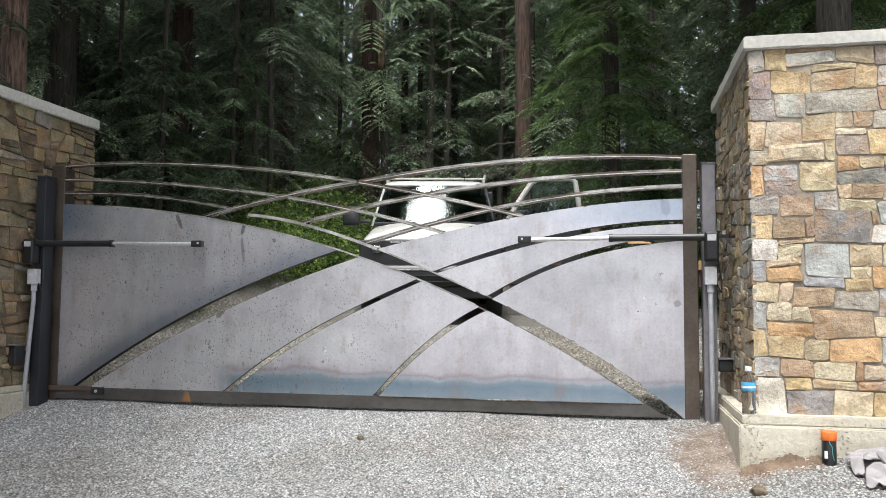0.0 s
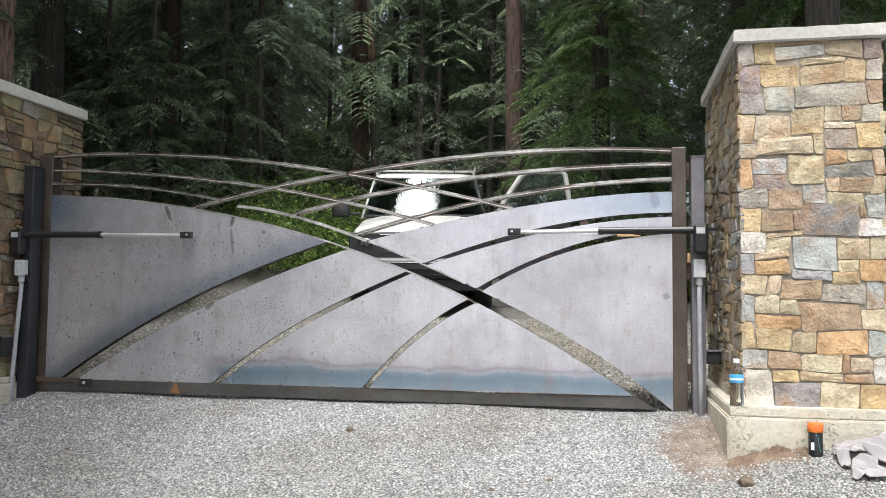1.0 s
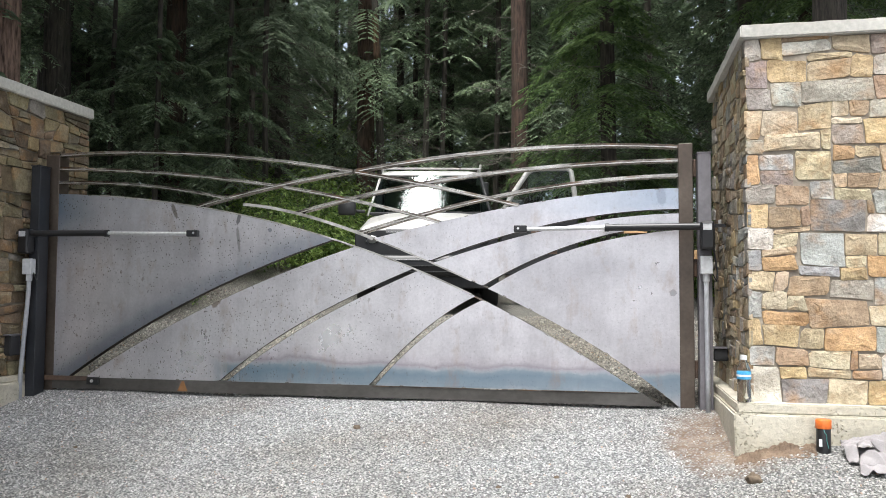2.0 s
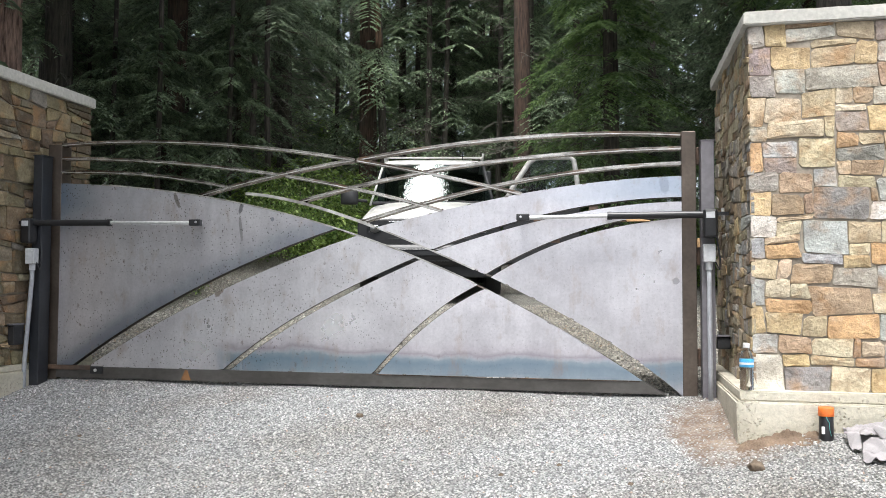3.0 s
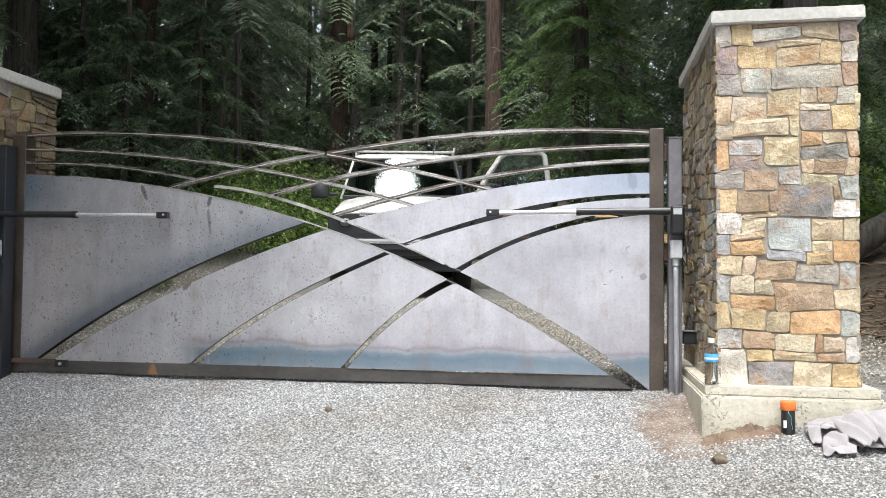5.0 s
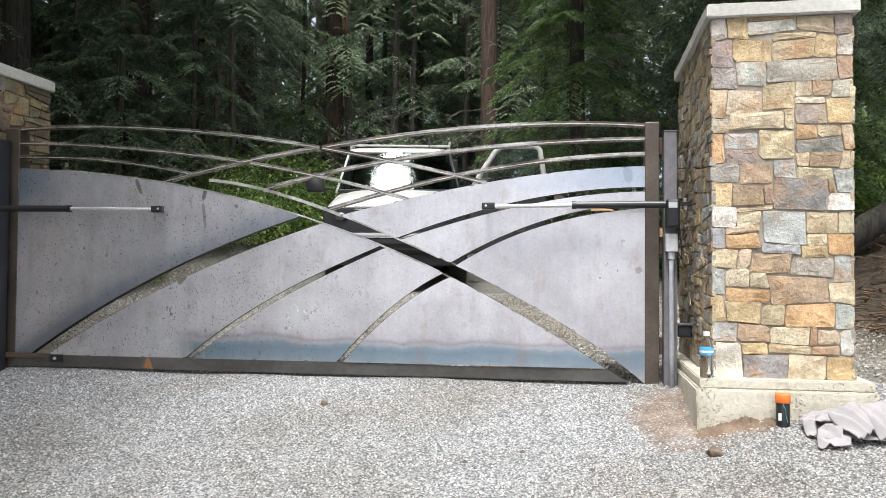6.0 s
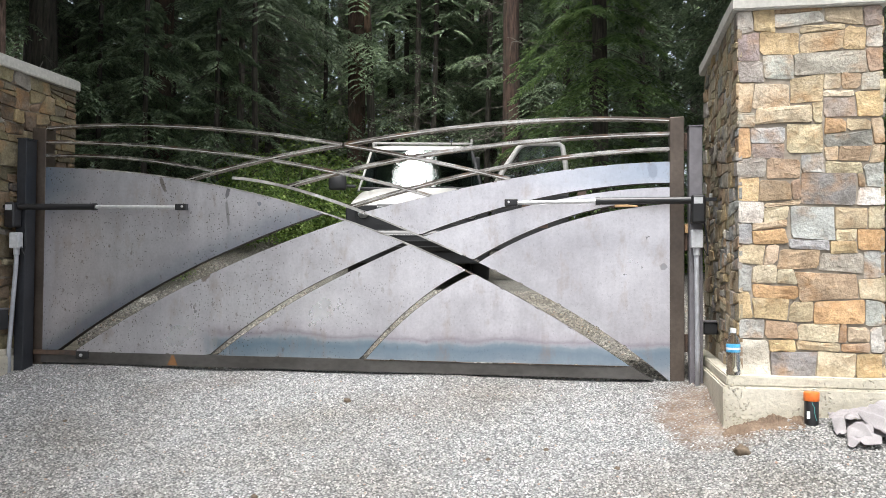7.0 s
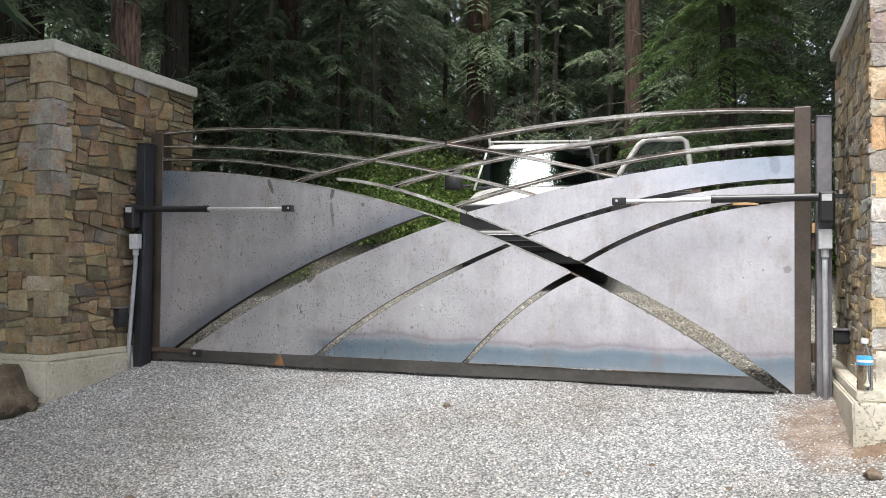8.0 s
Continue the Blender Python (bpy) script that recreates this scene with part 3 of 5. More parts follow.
def right_leaf():
    g = thing("gate_leaf", "raw steel gate leaf with fanned sheet panels and arched bars", "gate", group="gate leaves")
    part("post", boxed(W, W + 0.080, 0.0, 0.102, -0.035, 1.457, bevel=0.004), TUBE, g, "dark mill-scale square steel post")
    xf0, xfl = where(F_TOP, EDGE_R, 2.0, 2.4), where(F_LO, EDGE_R, 2.3, 2.7)
    xg0, xgl = where(G_TOP, EDGE_R, 2.3, 2.8), where(G_LO, EDGE_R, 2.6, 3.1)
    xh0 = where(H_TOP, EDGE_R, 2.7, 3.1)
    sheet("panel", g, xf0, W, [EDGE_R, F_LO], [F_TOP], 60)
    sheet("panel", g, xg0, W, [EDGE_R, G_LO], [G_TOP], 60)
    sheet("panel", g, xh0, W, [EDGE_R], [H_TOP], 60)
    edge_bar(g, EDGE_R, 1.315, W - 0.004, 0.005)
    # free arm coloured bright for its shine
    part("arc_bar", ribbon(span(EDGE_R, 1.300, xf0), -0.004, 0.0042, 0.018), EDGE_SHINE, g, "flat bar with bright sheen in its colour")
    edge_bar(g, F_TOP, xf0, W, -0.005)
    edge_bar(g, F_LO, xfl, W, 0.0021, 0.048, GAP_SHADE)
    edge_bar(g, G_TOP, xg0, W, -0.0021, 0.048, GAP_SHADE)
    edge_bar(g, G_LO, xgl, W, 0.0021, 0.048, GAP_SHADE)
    edge_bar(g, H_TOP, xh0, W, -0.0021, 0.048, GAP_SHADE)
    arc_bar(g, R1, TIP + 0.012, W)
    arc_bar(g, R2, where(R2, EDGE_R, 1.5, 1.9), W)
    arc_bar(g, R3, where(R3, EDGE_R, 1.9, 2.3), W)
    arc_bar(g, L1, TIP + 0.012, where(L1, F_TOP, 2.8, 3.2))
    arc_bar(g, L2, where(L2, R1C, 1.2, 1.8) + 0.05, where(L2, F_TOP, 2.2, 2.7))
    # this leaf's painted edge highlight
    part("edge_highlight", ribbon(span(EDGE_R, xf0 + 0.01, 2.75, 20), -0.0035, -0.0002, 0.009), EDGE_SHINE, g, "bright strip standing in for the edge highlight")
    weld_beads(g, F_TOP, 2.4, 3.9, 7, -0.002)
    weld_beads(g, EDGE_R, 1.5, 3.8, 12, 0.003)
    for x, c in ((3.42, G_TOP), (3.60, G_LO), (3.2, G_LO), (3.1, G_TOP)):
        part("spacer_block", boxed(x, x + 0.05, 0.006, 0.030, poly(c, x) - 0.006, poly(c, x) + 0.030), RUST, g)
    for z in (0.18, 0.75, 1.32):
        hinge(g, W + 0.092, z)
    return g


left_leaf()
right_leaf()


# gate operators: dark body, bright rod, fixed to the mount posts
def operator(name, xb, xm, xt, z, yb, yt):
    """Arm from its pivot (xb, yb) to the clevis on the leaf (xt, yt); xm is where the body ends."""
    g = thing(name, "black gate opener arm with a bright steel rod", "gate opener", group="gate openers")
    s = 1 if xt > xb else -1
    def y(x):
        return yb + (yt - yb) * (x - xb) / (xt - xb)
    body = part("body", tube(bmesh.new(), [(xb, yb, z), (xm, y(xm), z)], 0.020, 16), BLACK, g)
    part("gland", tube(bmesh.new(), [(xm - 0.012, y(xm), z), (xm + 0.012, y(xm), z)], 0.023, 16), BLACK, body)
    part("rod", tube(bmesh.new(), [(xm, y(xm), z), (xt, yt, z - 0.004)], 0.012, 14), CHROME, g, "bright steel rod")
    part("clevis", boxed(min(xt, xt + 0.075 * s), max(xt, xt + 0.075 * s), yt - 0.018, yt + 0.018, z - 0.022, z + 0.018, bevel=0.005), BLACK, g)
    part("pin", tube(bmesh.new(), [(xt + 0.05 * s, yt - 0.024, z), (xt + 0.05 * s, -0.002, z)], 0.007, 8), CHROME, g)
    motor = part("motor_housing", boxed(xb - 0.035, xb + 0.04, yb - 0.04, yb + 0.035, z - 0.13, z + 0.028, bevel=0.012), BLACK, g)
    part("maker_plate", boxed(xb - 0.022, xb + 0.024, yb - 0.0425, yb - 0.0395, z - 0.022, z + 0.012), BOXGREY, motor, "white label plate")
    a, b = sorted((xb, xb - 0.10 * s))
    part("wall_bracket", boxed(a, b, yb - 0.02, yb + 0.03, z - 0.006, z + 0.012), BLACK, g)
    part("bracket_pin", tube(bmesh.new(), [(xb - 0.07 * s, yb, z - 0.03), (xb - 0.07 * s, yb, z + 0.035)], 0.009, 8), CHROME, g)
    return g


operator("gate_opener", -0.105, 0.43, 0.955, 0.967, -0.165, -0.06)
operator("gate_opener", 4.072, 3.535, 3.085, 0.974, -0.115, -0.085)


def mount_post(x0, x1, y0, top, bottom, mat, label):
    g = thing("mount_post", label, "post")
    part("shaft", boxed(x0, x1, y0, y0 + 0.1, bottom, top, bevel=0.004), mat, g)
    part("cap", boxed(x0 - 0.003, x1 + 0.003, y0 - 0.003, y0 + 0.103, top, top + 0.006), mat, g)


mount_post(-0.112, -0.046, -0.125, 1.405, -0.2, BLACKPOST, "dark painted steel gate post beside the stone pillar")
mount_post(4.034, 4.106, -0.06, 1.39, -0.2, GREYPOST, "grey steel gate post beside the stone pillar")


def wiring(x, y, ztop, zbot, lean, label):
    g = thing("conduit_run", label, "conduit")
    bx = part("junction_box", boxed(x - 0.032, x + 0.032, y - 0.03, y + 0.02, ztop, ztop + 0.10, bevel=0.005), BOXGREY, g, "pale grey plastic box")
    part("screw", tube(bmesh.new(), [(x + 0.02, y - 0.033, ztop + 0.085), (x + 0.02, y - 0.029, ztop + 0.085)], 0.004, 6), CHROME, bx)
    part("pipe", tube(bmesh.new(), [(x, y, ztop + 0.002), (x, y, ztop - 0.10), (x + lean, y - 0.005, zbot + 0.2), (x + lean, y - 0.005, zbot - 0.05)], 0.0135, 14), CONDUIT, g, smooth=True)
    part("connector", tube(bmesh.new(), [(x, y, ztop - 0.04), (x, y, ztop + 0.001)], 0.019, 14), BOXGREY, g)
    part("cable", tube(bmesh.new(), [(x + 0.03, y, ztop + 0.01), (x + 0.055, y, ztop - 0.04), (x + 0.06, y + 0.01, ztop + 0.02), (x + 0.04, y + 0.02, ztop + 0.16)], 0.005, 8), BLACK, g)


wiring(4.070, -0.094, 0.712, -0.05, 0.002, "grey plastic conduit with a box on the gate post")
wiring(-0.078, -0.160, 0.705, -0.12, -0.035, "grey plastic conduit with a box on the dark post")


# ---------------------------------------------------------------- stone pillars
def clip_polygon(pts, px, pz, nx, nz):
    """The part of a convex outline on the side of the line through (px, pz) to which (nx, nz) points."""
    out = []
    for (ax, az), (bx, bz) in zip(pts, pts[1:] + pts[:1]):
        da, db = (ax - px) * nx + (az - pz) * nz, (bx - px) * nx + (bz - pz) * nz
        if da >= 0:
            out.append((ax, az))
        if (da > 0) != (db > 0) and abs(da - db) > 1e-9:
            k = da / (da - db)
            out.append((ax + (bx - ax) * k, az + (bz - az) * k))
    return out


def inset(pts, gap):
    out = list(pts)
    for (ax, az), (bx, bz) in zip(pts, pts[1:] + pts[:1]):
        ln = math.hypot(bx - ax, bz - az)
        if ln > 0.004:
            nx, nz = -(bz - az) / ln, (bx - ax) / ln
            out = clip_polygon(out, ax + nx * gap, az + nz * gap, nx, nz)
    return out


def stone_outline(pts, rounding):
    """Corners knocked off unevenly, long edges broken once."""
    ring = []
    n = len(pts)
    for i, (x, z) in enumerate(pts):
        for (qx, qz) in (pts[i - 1], pts[(i + 1) % n]):
            ln = max(math.hypot(qx - x, qz - z), 1e-6)
            k = min(0.34, random.choice((0.4, 0.7, 1.0, 1.9)) * rounding / ln)
            ring.append((x + (qx - x) * k, z + (qz - z) * k))
        qx, qz = pts[(i + 1) % n]
        ln = math.hypot(qx - x, qz - z)
        if ln > 0.09:
            t, e = random.uniform(0.38, 0.62), random.uniform(-0.0035, 0.0025)
            ring.append((x + (qx - x) * t + (qz - z) / ln * e, z + (qz - z) * t - (qx - x) / ln * e))
    return ring


def stone_mesh(ring, d):
    """One split stone lying in the x-z plane, its face towards -y: a broken arris and a faceted, hollowed or swelling face."""
    bm = bmesh.new()
    cx, cz = sum(p[0] for p in ring) / len(ring), sum(p[1] for p in ring) / len(ring)
    cx, cz = cx + random.uniform(-0.012, 0.012), cz + random.uniform(-0.010, 0.010)
    tilt_x, tilt_z, swell = random.uniform(-0.018, 0.018), random.uniform(-0.03, 0.03), random.uniform(-0.001, 0.004)
    edge, front, inner = [], [], []
    for x, z in ring:
        r = max(math.hypot(x - cx, z - cz), 0.012)
        edge.append(bm.verts.new((x, 0.010, z)))
        k = random.uniform(0.001, 0.0035) / r
        px, pz = x + (cx - x) * k, z + (cz - z) * k
        front.append(bm.verts.new((px, -d + tilt_x * (px - cx) + tilt_z * (pz - cz) + random.uniform(-0.0015, 0.0015), pz)))
        k = random.uniform(0.35, 0.6)
        px, pz = x + (cx - x) * k, z + (cz - z) * k
        inner.append(bm.verts.new((px, -d - swell + tilt_x * (px - cx) + tilt_z * (pz - cz) + random.uniform(-0.002, 0.002), pz)))
    n = len(ring)
    for i in range(n):
        k = (i + 1) % n
        bm.faces.new((edge[i], edge[k], front[k], front[i]))
        bm.faces.new((front[i], front[k], inner[k], inner[i]))
    bm.faces.new(inner)
    return bm


def lay_stone(parent, m, pts, colour, tone=1.0, gap=0.0007, rounding=0.009, spread=0.17, wash=0.12, deep=0.008):
    ring = stone_outline(inset(pts, gap), rounding)
    ob = mesh_ob("stone", stone_mesh(ring, random.uniform(0.003, deep)), STONE, parent)
    ob.matrix_basis = m
    k = random.uniform(1 - spread, 1 + spread) * tone
    r, g, b = (c * (1 - wash) + w * wash for c, w in zip(colour, (0.42, 0.37, 0.29)))
    ob.color = (r * k, g * k * random.uniform(0.97, 1.03), b * k * random.uniform(0.93, 1.05), 1)
    return ob


def bend(u, z, width, seed, big, small):
    """A shared warp of a wall's joints, fading at its two upright edges."""
    f = min(1.0, 0.15 + min(abs(u), abs(width - u)) / 0.06)
    p = Vector((u * 5.5, z * 7.5, seed))
    q = Vector((u * 17, z * 17, seed + 9))
    return (u + f * (big * noise.noise(p) + small * noise.noise(q)), z + f * (big * noise.noise(p + Vector((31, 7, 3))) + small * noise.noise(q + Vector((5, 17, 2)))))


def random_face(parent, m, width, height, keys, tone=1.0, spread=0.25, wash=0.15, size=1.0, seed=1.0, gap=0.0017, relief=0.015):
    """Uncoursed fieldstone: the wall parted again and again along slanting joints, flat stones beside tall ones."""
    def split(pts):
        us, zs = [p[0] for p in pts], [p[1] for p in pts]
        w, h = max(us) - min(us), max(zs) - min(zs)
        limit_w, limit_h = 0.25 * size * random.uniform(0.6, 1.2), 0.125 * size * random.uniform(0.6, 1.25)
        if (w < limit_w and h < limit_h) or w < 0.06 or h < 0.045:
            if len(pts) > 2:
                line = [bend(u, z, width, seed, 0.020, 0.006) for u, z in pts]
                lay_stone(parent, m, line, STONE_COLOURS[random.choice(keys)], tone, gap, 0.009, spread, wash, relief)
            return
        t = random.uniform(0.36, 0.64)
        cu, cz = min(us) + w * t, min(zs) + h * t
        if w / limit_w < h / limit_h:
            a = random.gauss(0, 0.10)
            nx, nz = -math.sin(a), math.cos(a)
        else:
            a = random.gauss(0, 0.22)
            nx, nz = math.cos(a), math.sin(a)
        split(clip_polygon(pts, cu, cz, nx, nz))
        split(clip_polygon(pts, cu, cz, -nx, -nz))
    split([(-0.008, 0), (width + 0.008, 0), (width + 0.008, height), (-0.008, height)])


# front face of the right-hand pillar, course by course from the top: left, right, foot, head in millimetres, and tint
FACE_STONES = [
    [(0, 65, 1620, 1730, 'W'), (65, 160, 1620, 1730, 'Y'), (160, 385, 1650, 1710, 'W'), (160, 385, 1710, 1730, 'N'), (385, 555, 1650, 1730, 'R'), (555, 630, 1640, 1730, 'P')],
    [(0, 88, 1490, 1620, 'P'), (88, 283, 1515, 1620, 'Y'), (283, 470, 1615, 1650, 'R'), (283, 470, 1515, 1615, 'R'), (470, 565, 1515, 1640, 'Y'), (565, 630, 1530, 1640, 'W')],
    [(0, 100, 1385, 1490, 'M'), (100, 253, 1410, 1515, 'G'), (253, 565, 1425, 1515, 'M'), (565, 630, 1425, 1530, 'N')],
    [(0, 60, 1245, 1385, 'R'), (60, 225, 1267, 1385, 'B'), (225, 375, 1280, 1410, 'R'), (375, 450, 1340, 1425, 'B'), (450, 538, 1340, 1425, 'N'), (538, 630, 1332, 1425, 'M')],
    [(520, 630, 1210, 1332, 'Y'), (375, 520, 1210, 1305, 'P'), (375, 520, 1305, 1340, 'B'), (0, 78, 1170, 1245, 'M'), (78, 328, 1185, 1267, 'B'), (328, 375, 1185, 1280, 'B')],
    [(0, 45, 1020, 1170, 'O'), (45, 208, 1090, 1170, 'G'), (208, 378, 1047, 1185, 'B'), (378, 470, 1140, 1210, 'O'), (470, 585, 1140, 1210, 'R'), (585, 630, 1080, 1210, 'R'), (378, 580, 1070, 1140, 'D')],
    [(45, 208, 1020, 1090, 'P'), (270, 380, 950, 1047, 'G'), (380, 450, 1010, 1070, 'R'), (450, 580, 1010, 1070, 'N'), (580, 630, 1000, 1080, 'R')],
    [(0, 110, 930, 1020, 'M'), (110, 270, 920, 1020, 'N'), (380, 555, 950, 1010, 'B'), (555, 630, 875, 1000, 'G')],
    [(0, 80, 820, 930, 'Y'), (80, 230, 820, 920, 'N'), (230, 270, 815, 920, 'N'), (270, 520, 790, 950, 'D'), (520, 555, 875, 950, 'N'), (520, 630, 795, 875, 'W')],
    [(0, 110, 720, 820, 'W'), (110, 270, 790, 815, 'R'), (110, 225, 720, 790, 'B'), (225, 425, 640, 790, 'G'), (425, 560, 685, 790, 'R'), (560, 630, 685, 795, 'B')],
    [(0, 55, 615, 720, 'G'), (55, 225, 685, 720, 'R'), (55, 210, 615, 685, 'O'), (425, 520, 635, 685, 'B'), (520, 630, 585, 685, 'O')],
    [(0, 110, 525, 615, 'R'), (110, 170, 525, 615, 'R'), (210, 395, 590, 640, 'G'), (395, 520, 570, 635, 'Y'), (170, 355, 500, 590, 'N'), (355, 545, 490, 570, 'M'), (545, 630, 465, 585, 'G')],
    [(0, 60, 395, 525, 'G'), (60, 170, 435, 525, 'B'), (170, 250, 435, 500, 'B'), (250, 520, 350, 490, 'N'), (520, 630, 350, 465, 'B')],
    [(60, 250, 365, 435, 'O'), (0, 50, 260, 395, 'Y'), (50, 215, 260, 365, 'Y'), (215, 330, 255, 350, 'R'), (330, 555, 250, 350, 'O'), (555, 630, 240, 350, 'G')],
    [(0, 105, 170, 260, 'G'), (105, 260, 170, 255, 'N'), (260, 435, 165, 250, 'B'), (435, 470, 165, 250, 'N'), (470, 575, 165, 240, 'R'), (575, 630, 115, 240, 'W')],
    [(0, 130, 0, 170, 'W'), (130, 245, 105, 170, 'Y'), (245, 445, 115, 165, 'R'), (445, 575, 115, 165, 'N'), (130, 335, 0, 105, 'D'), (335, 510, 0, 115, 'B'), (510, 630, 0, 115, 'Y')],
]


def rough_slab(x0, x1, y0, y1, z0, z1, bev, seed):
    """A cast block with slightly wavering edges."""
    bm = boxed(x0, x1, y0, y1, z0, z1)
    bmesh.ops.subdivide_edges(bm, edges=[e for e in bm.edges if e.calc_length() > 0.3], cuts=14, use_grid_fill=True)
    bmesh.ops.bevel(bm, geom=[e for e in bm.edges if len(e.link_faces) == 2 and e.calc_face_angle(0) > 1.0], offset=bev, segments=2, affect="EDGES")
    for v in bm.verts:
        v.co += 0.0035 * noise.noise_vector(v.co * 9 + Vector((seed, 0, 0))) + 0.002 * noise.noise_vector(v.co * 30)
    return bm


def pillar(x_in, side, y0, depth, width, zb, zt, cap_top, plinth_top, label):
    """x_in: the face towards the drive; side +1 when the body lies at greater x."""
    g = thing("stone_pillar", label, "pillar", group="gate pillars")
    xa, xb = (x_in, x_in + width) if side > 0 else (x_in - width, x_in)
    deep = 0.002 if side > 0 else 0.004
    y1 = y0 + depth
    part("core", boxed(xa + deep, xb - deep, y0 + deep, y1 - deep, zb - 0.05, zt), MORTAR, g, "recessed sandy mortar joints")
    o, p = 0.034, 0.078 if side > 0 else 0.05
    part("capstone", rough_slab(xa - o, xb + o, y0 - o, y1 + o, zt, cap_top, 0.006, x_in), CAPSTONE, g, "weathered pale concrete slab")
    foot = part("plinth", rough_slab(xa - p - 0.012, xb + p + 0.012, y0 - p - 0.012, y1 + 0.05, -0.75, plinth_top, 0.008, x_in + 5), CONCRETE, g, "rough cast concrete footing")
    part("ledge", rough_slab(xa - p + 0.004, xb + p - 0.004, y0 - p + 0.004, y1 + 0.04, plinth_top + 0.0005, zb, 0.006, x_in + 9), CONCRETE, foot)
    return g, xa, xb, y1


pr, xa, xb, y1 = pillar(4.202, 1, -0.699, 1.314, 0.63, 0.097, 1.828, 1.893, 0.050, "square pillar of tan and grey split fieldstone with concrete cap")
front = Matrix.Translation((xa, -0.699, 0.097))
for course in FACE_STONES:
    for u0, u1, z0, z1, key in course:
        a, b = (u0 or -8) / 1000, (638 if u1 == 630 else u1) / 1000
        corners = [(a, z0 / 1000), (b, z0 / 1000), (b, z1 / 1000), (a, z1 / 1000)]
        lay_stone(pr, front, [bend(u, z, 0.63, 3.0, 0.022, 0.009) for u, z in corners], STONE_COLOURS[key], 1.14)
random.seed(11)
# drive-side stones toned below the front's 1.14, its dimmer light in the colour
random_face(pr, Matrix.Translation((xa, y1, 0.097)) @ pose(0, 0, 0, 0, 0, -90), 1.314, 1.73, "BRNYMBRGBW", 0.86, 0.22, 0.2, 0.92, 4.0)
random_face(pr, Matrix.Translation((xb, -0.699, 0.097)) @ pose(0, 0, 0, 0, 0, 90), 1.314, 1.73, "BRNYMB", seed=5.0)

pl, xa, xb, y1 = pillar(-0.172, -1, -0.796, 1.33, 0.70, 0.066, 1.853, 1.928, 0.030, "square pillar of brown split fieldstone with concrete cap")
random.seed(23)
lf, ls = Matrix.Translation((xa, -0.796, 0.066)), Matrix.Translation((xb, -0.796, 0.066)) @ pose(0, 0, 0, 0, 0, 90)
# tones near half put the pillar's shade into its stone colours, corner stones included
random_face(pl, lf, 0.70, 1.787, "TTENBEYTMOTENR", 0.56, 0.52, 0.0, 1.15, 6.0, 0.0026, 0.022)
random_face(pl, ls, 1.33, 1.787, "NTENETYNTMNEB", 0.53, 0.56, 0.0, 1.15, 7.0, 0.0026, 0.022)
# pale corner stones, long and short by turns
z, k = 0.0, 0
while z < 1.78:
    h = min(random.uniform(0.09, 0.16), 1.787 - z)
    h = 1.787 - z if 1.787 - z - h < 0.06 else h
    tint = STONE_COLOURS[random.choice("WBTBMT")]
    a, b = (0.155, 0.085) if k % 2 else (0.095, 0.13)
    lift = random.uniform(-0.006, 0.006)
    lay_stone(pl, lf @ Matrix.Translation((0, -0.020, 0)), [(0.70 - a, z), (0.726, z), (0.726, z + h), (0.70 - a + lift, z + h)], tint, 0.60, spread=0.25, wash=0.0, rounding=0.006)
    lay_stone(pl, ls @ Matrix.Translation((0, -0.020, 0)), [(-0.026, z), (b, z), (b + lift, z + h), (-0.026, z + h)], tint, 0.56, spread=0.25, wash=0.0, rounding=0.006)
    z, k = z + h, k + 1


# ---------------------------------------------------------------- more materials
PAINT = generic("white_paint", (0.58, 0.565, 0.54), (0.68, 0.665, 0.64), 2, 0.28, 0.0, 0.03, 0.001, 20)
DARKTRIM = generic("dark_trim", (0.014, 0.014, 0.015), (0.03, 0.03, 0.032), 5, 0.55, 0.0, 0.1, 0.001, 60)
GRILLE_CHROME = generic("grille_chrome", (0.45, 0.46, 0.47), (0.6, 0.6, 0.6), 8, 0.2, 1.0, 0.02, 0.001, 50)
TYRE = generic("tyre_rubber", (0.02, 0.02, 0.02), (0.035, 0.034, 0.033), 7, 0.85, 0.0, 0.3, 0.003, 50)
ORANGE = generic("orange_cap", (0.80, 0.17, 0.03), (0.86, 0.22, 0.04), 9, 0.45, 0.0, 0.05, 0.001, 60)
LABELBLUE = generic("blue_label", (0.05, 0.33, 0.66), (0.12, 0.48, 0.78), 30, 0.35, 0.0, 0.03, 0.001, 60)
WHITEPLASTIC = generic("white_plastic", (0.78, 0.78, 0.78), (0.84, 0.84, 0.84), 9, 0.35, 0.0, 0.03, 0.001, 60)
TEAL = generic("teal_wire", (0.10, 0.42, 0.40), (0.16, 0.5, 0.46), 20, 0.5, 0.0, 0.03, 0.001, 60)
SOIL = generic("loose_soil", (0.11, 0.075, 0.05), (0.25, 0.18, 0.125), 14, 0.95, 0.0, 0.8, 0.006, 120)
CLOTH = generic("canvas_cloth", (0.29, 0.27, 0.275), (0.41, 0.385, 0.385), 5, 0.95, 0.0, 0.3, 0.001, 240)
SHIM = generic("fresh_wood", (0.55, 0.34, 0.16), (0.66, 0.43, 0.22), 9, 0.7, 0.0, 0.2, 0.001, 60, stretch=(1, 8, 8))
CLOD = generic("soil_clod", (0.11, 0.08, 0.055), (0.20, 0.155, 0.11), 14, 0.95, 0.0, 0.7, 0.008, 60)
ROCK = generic("mossy_rock", (0.050, 0.040, 0.027), (0.16, 0.125, 0.085), 7, 0.9, 0.0, 1.0, 0.03, 26)
BARK = bark_material("red_bark", (0.028, 0.018, 0.013), (0.105, 0.063, 0.046))
# bark of the near left trunk, brightened to hold the light on it
BARK_LIT = bark_material("lit_bark", (0.065, 0.040, 0.032), (0.36, 0.235, 0.19))
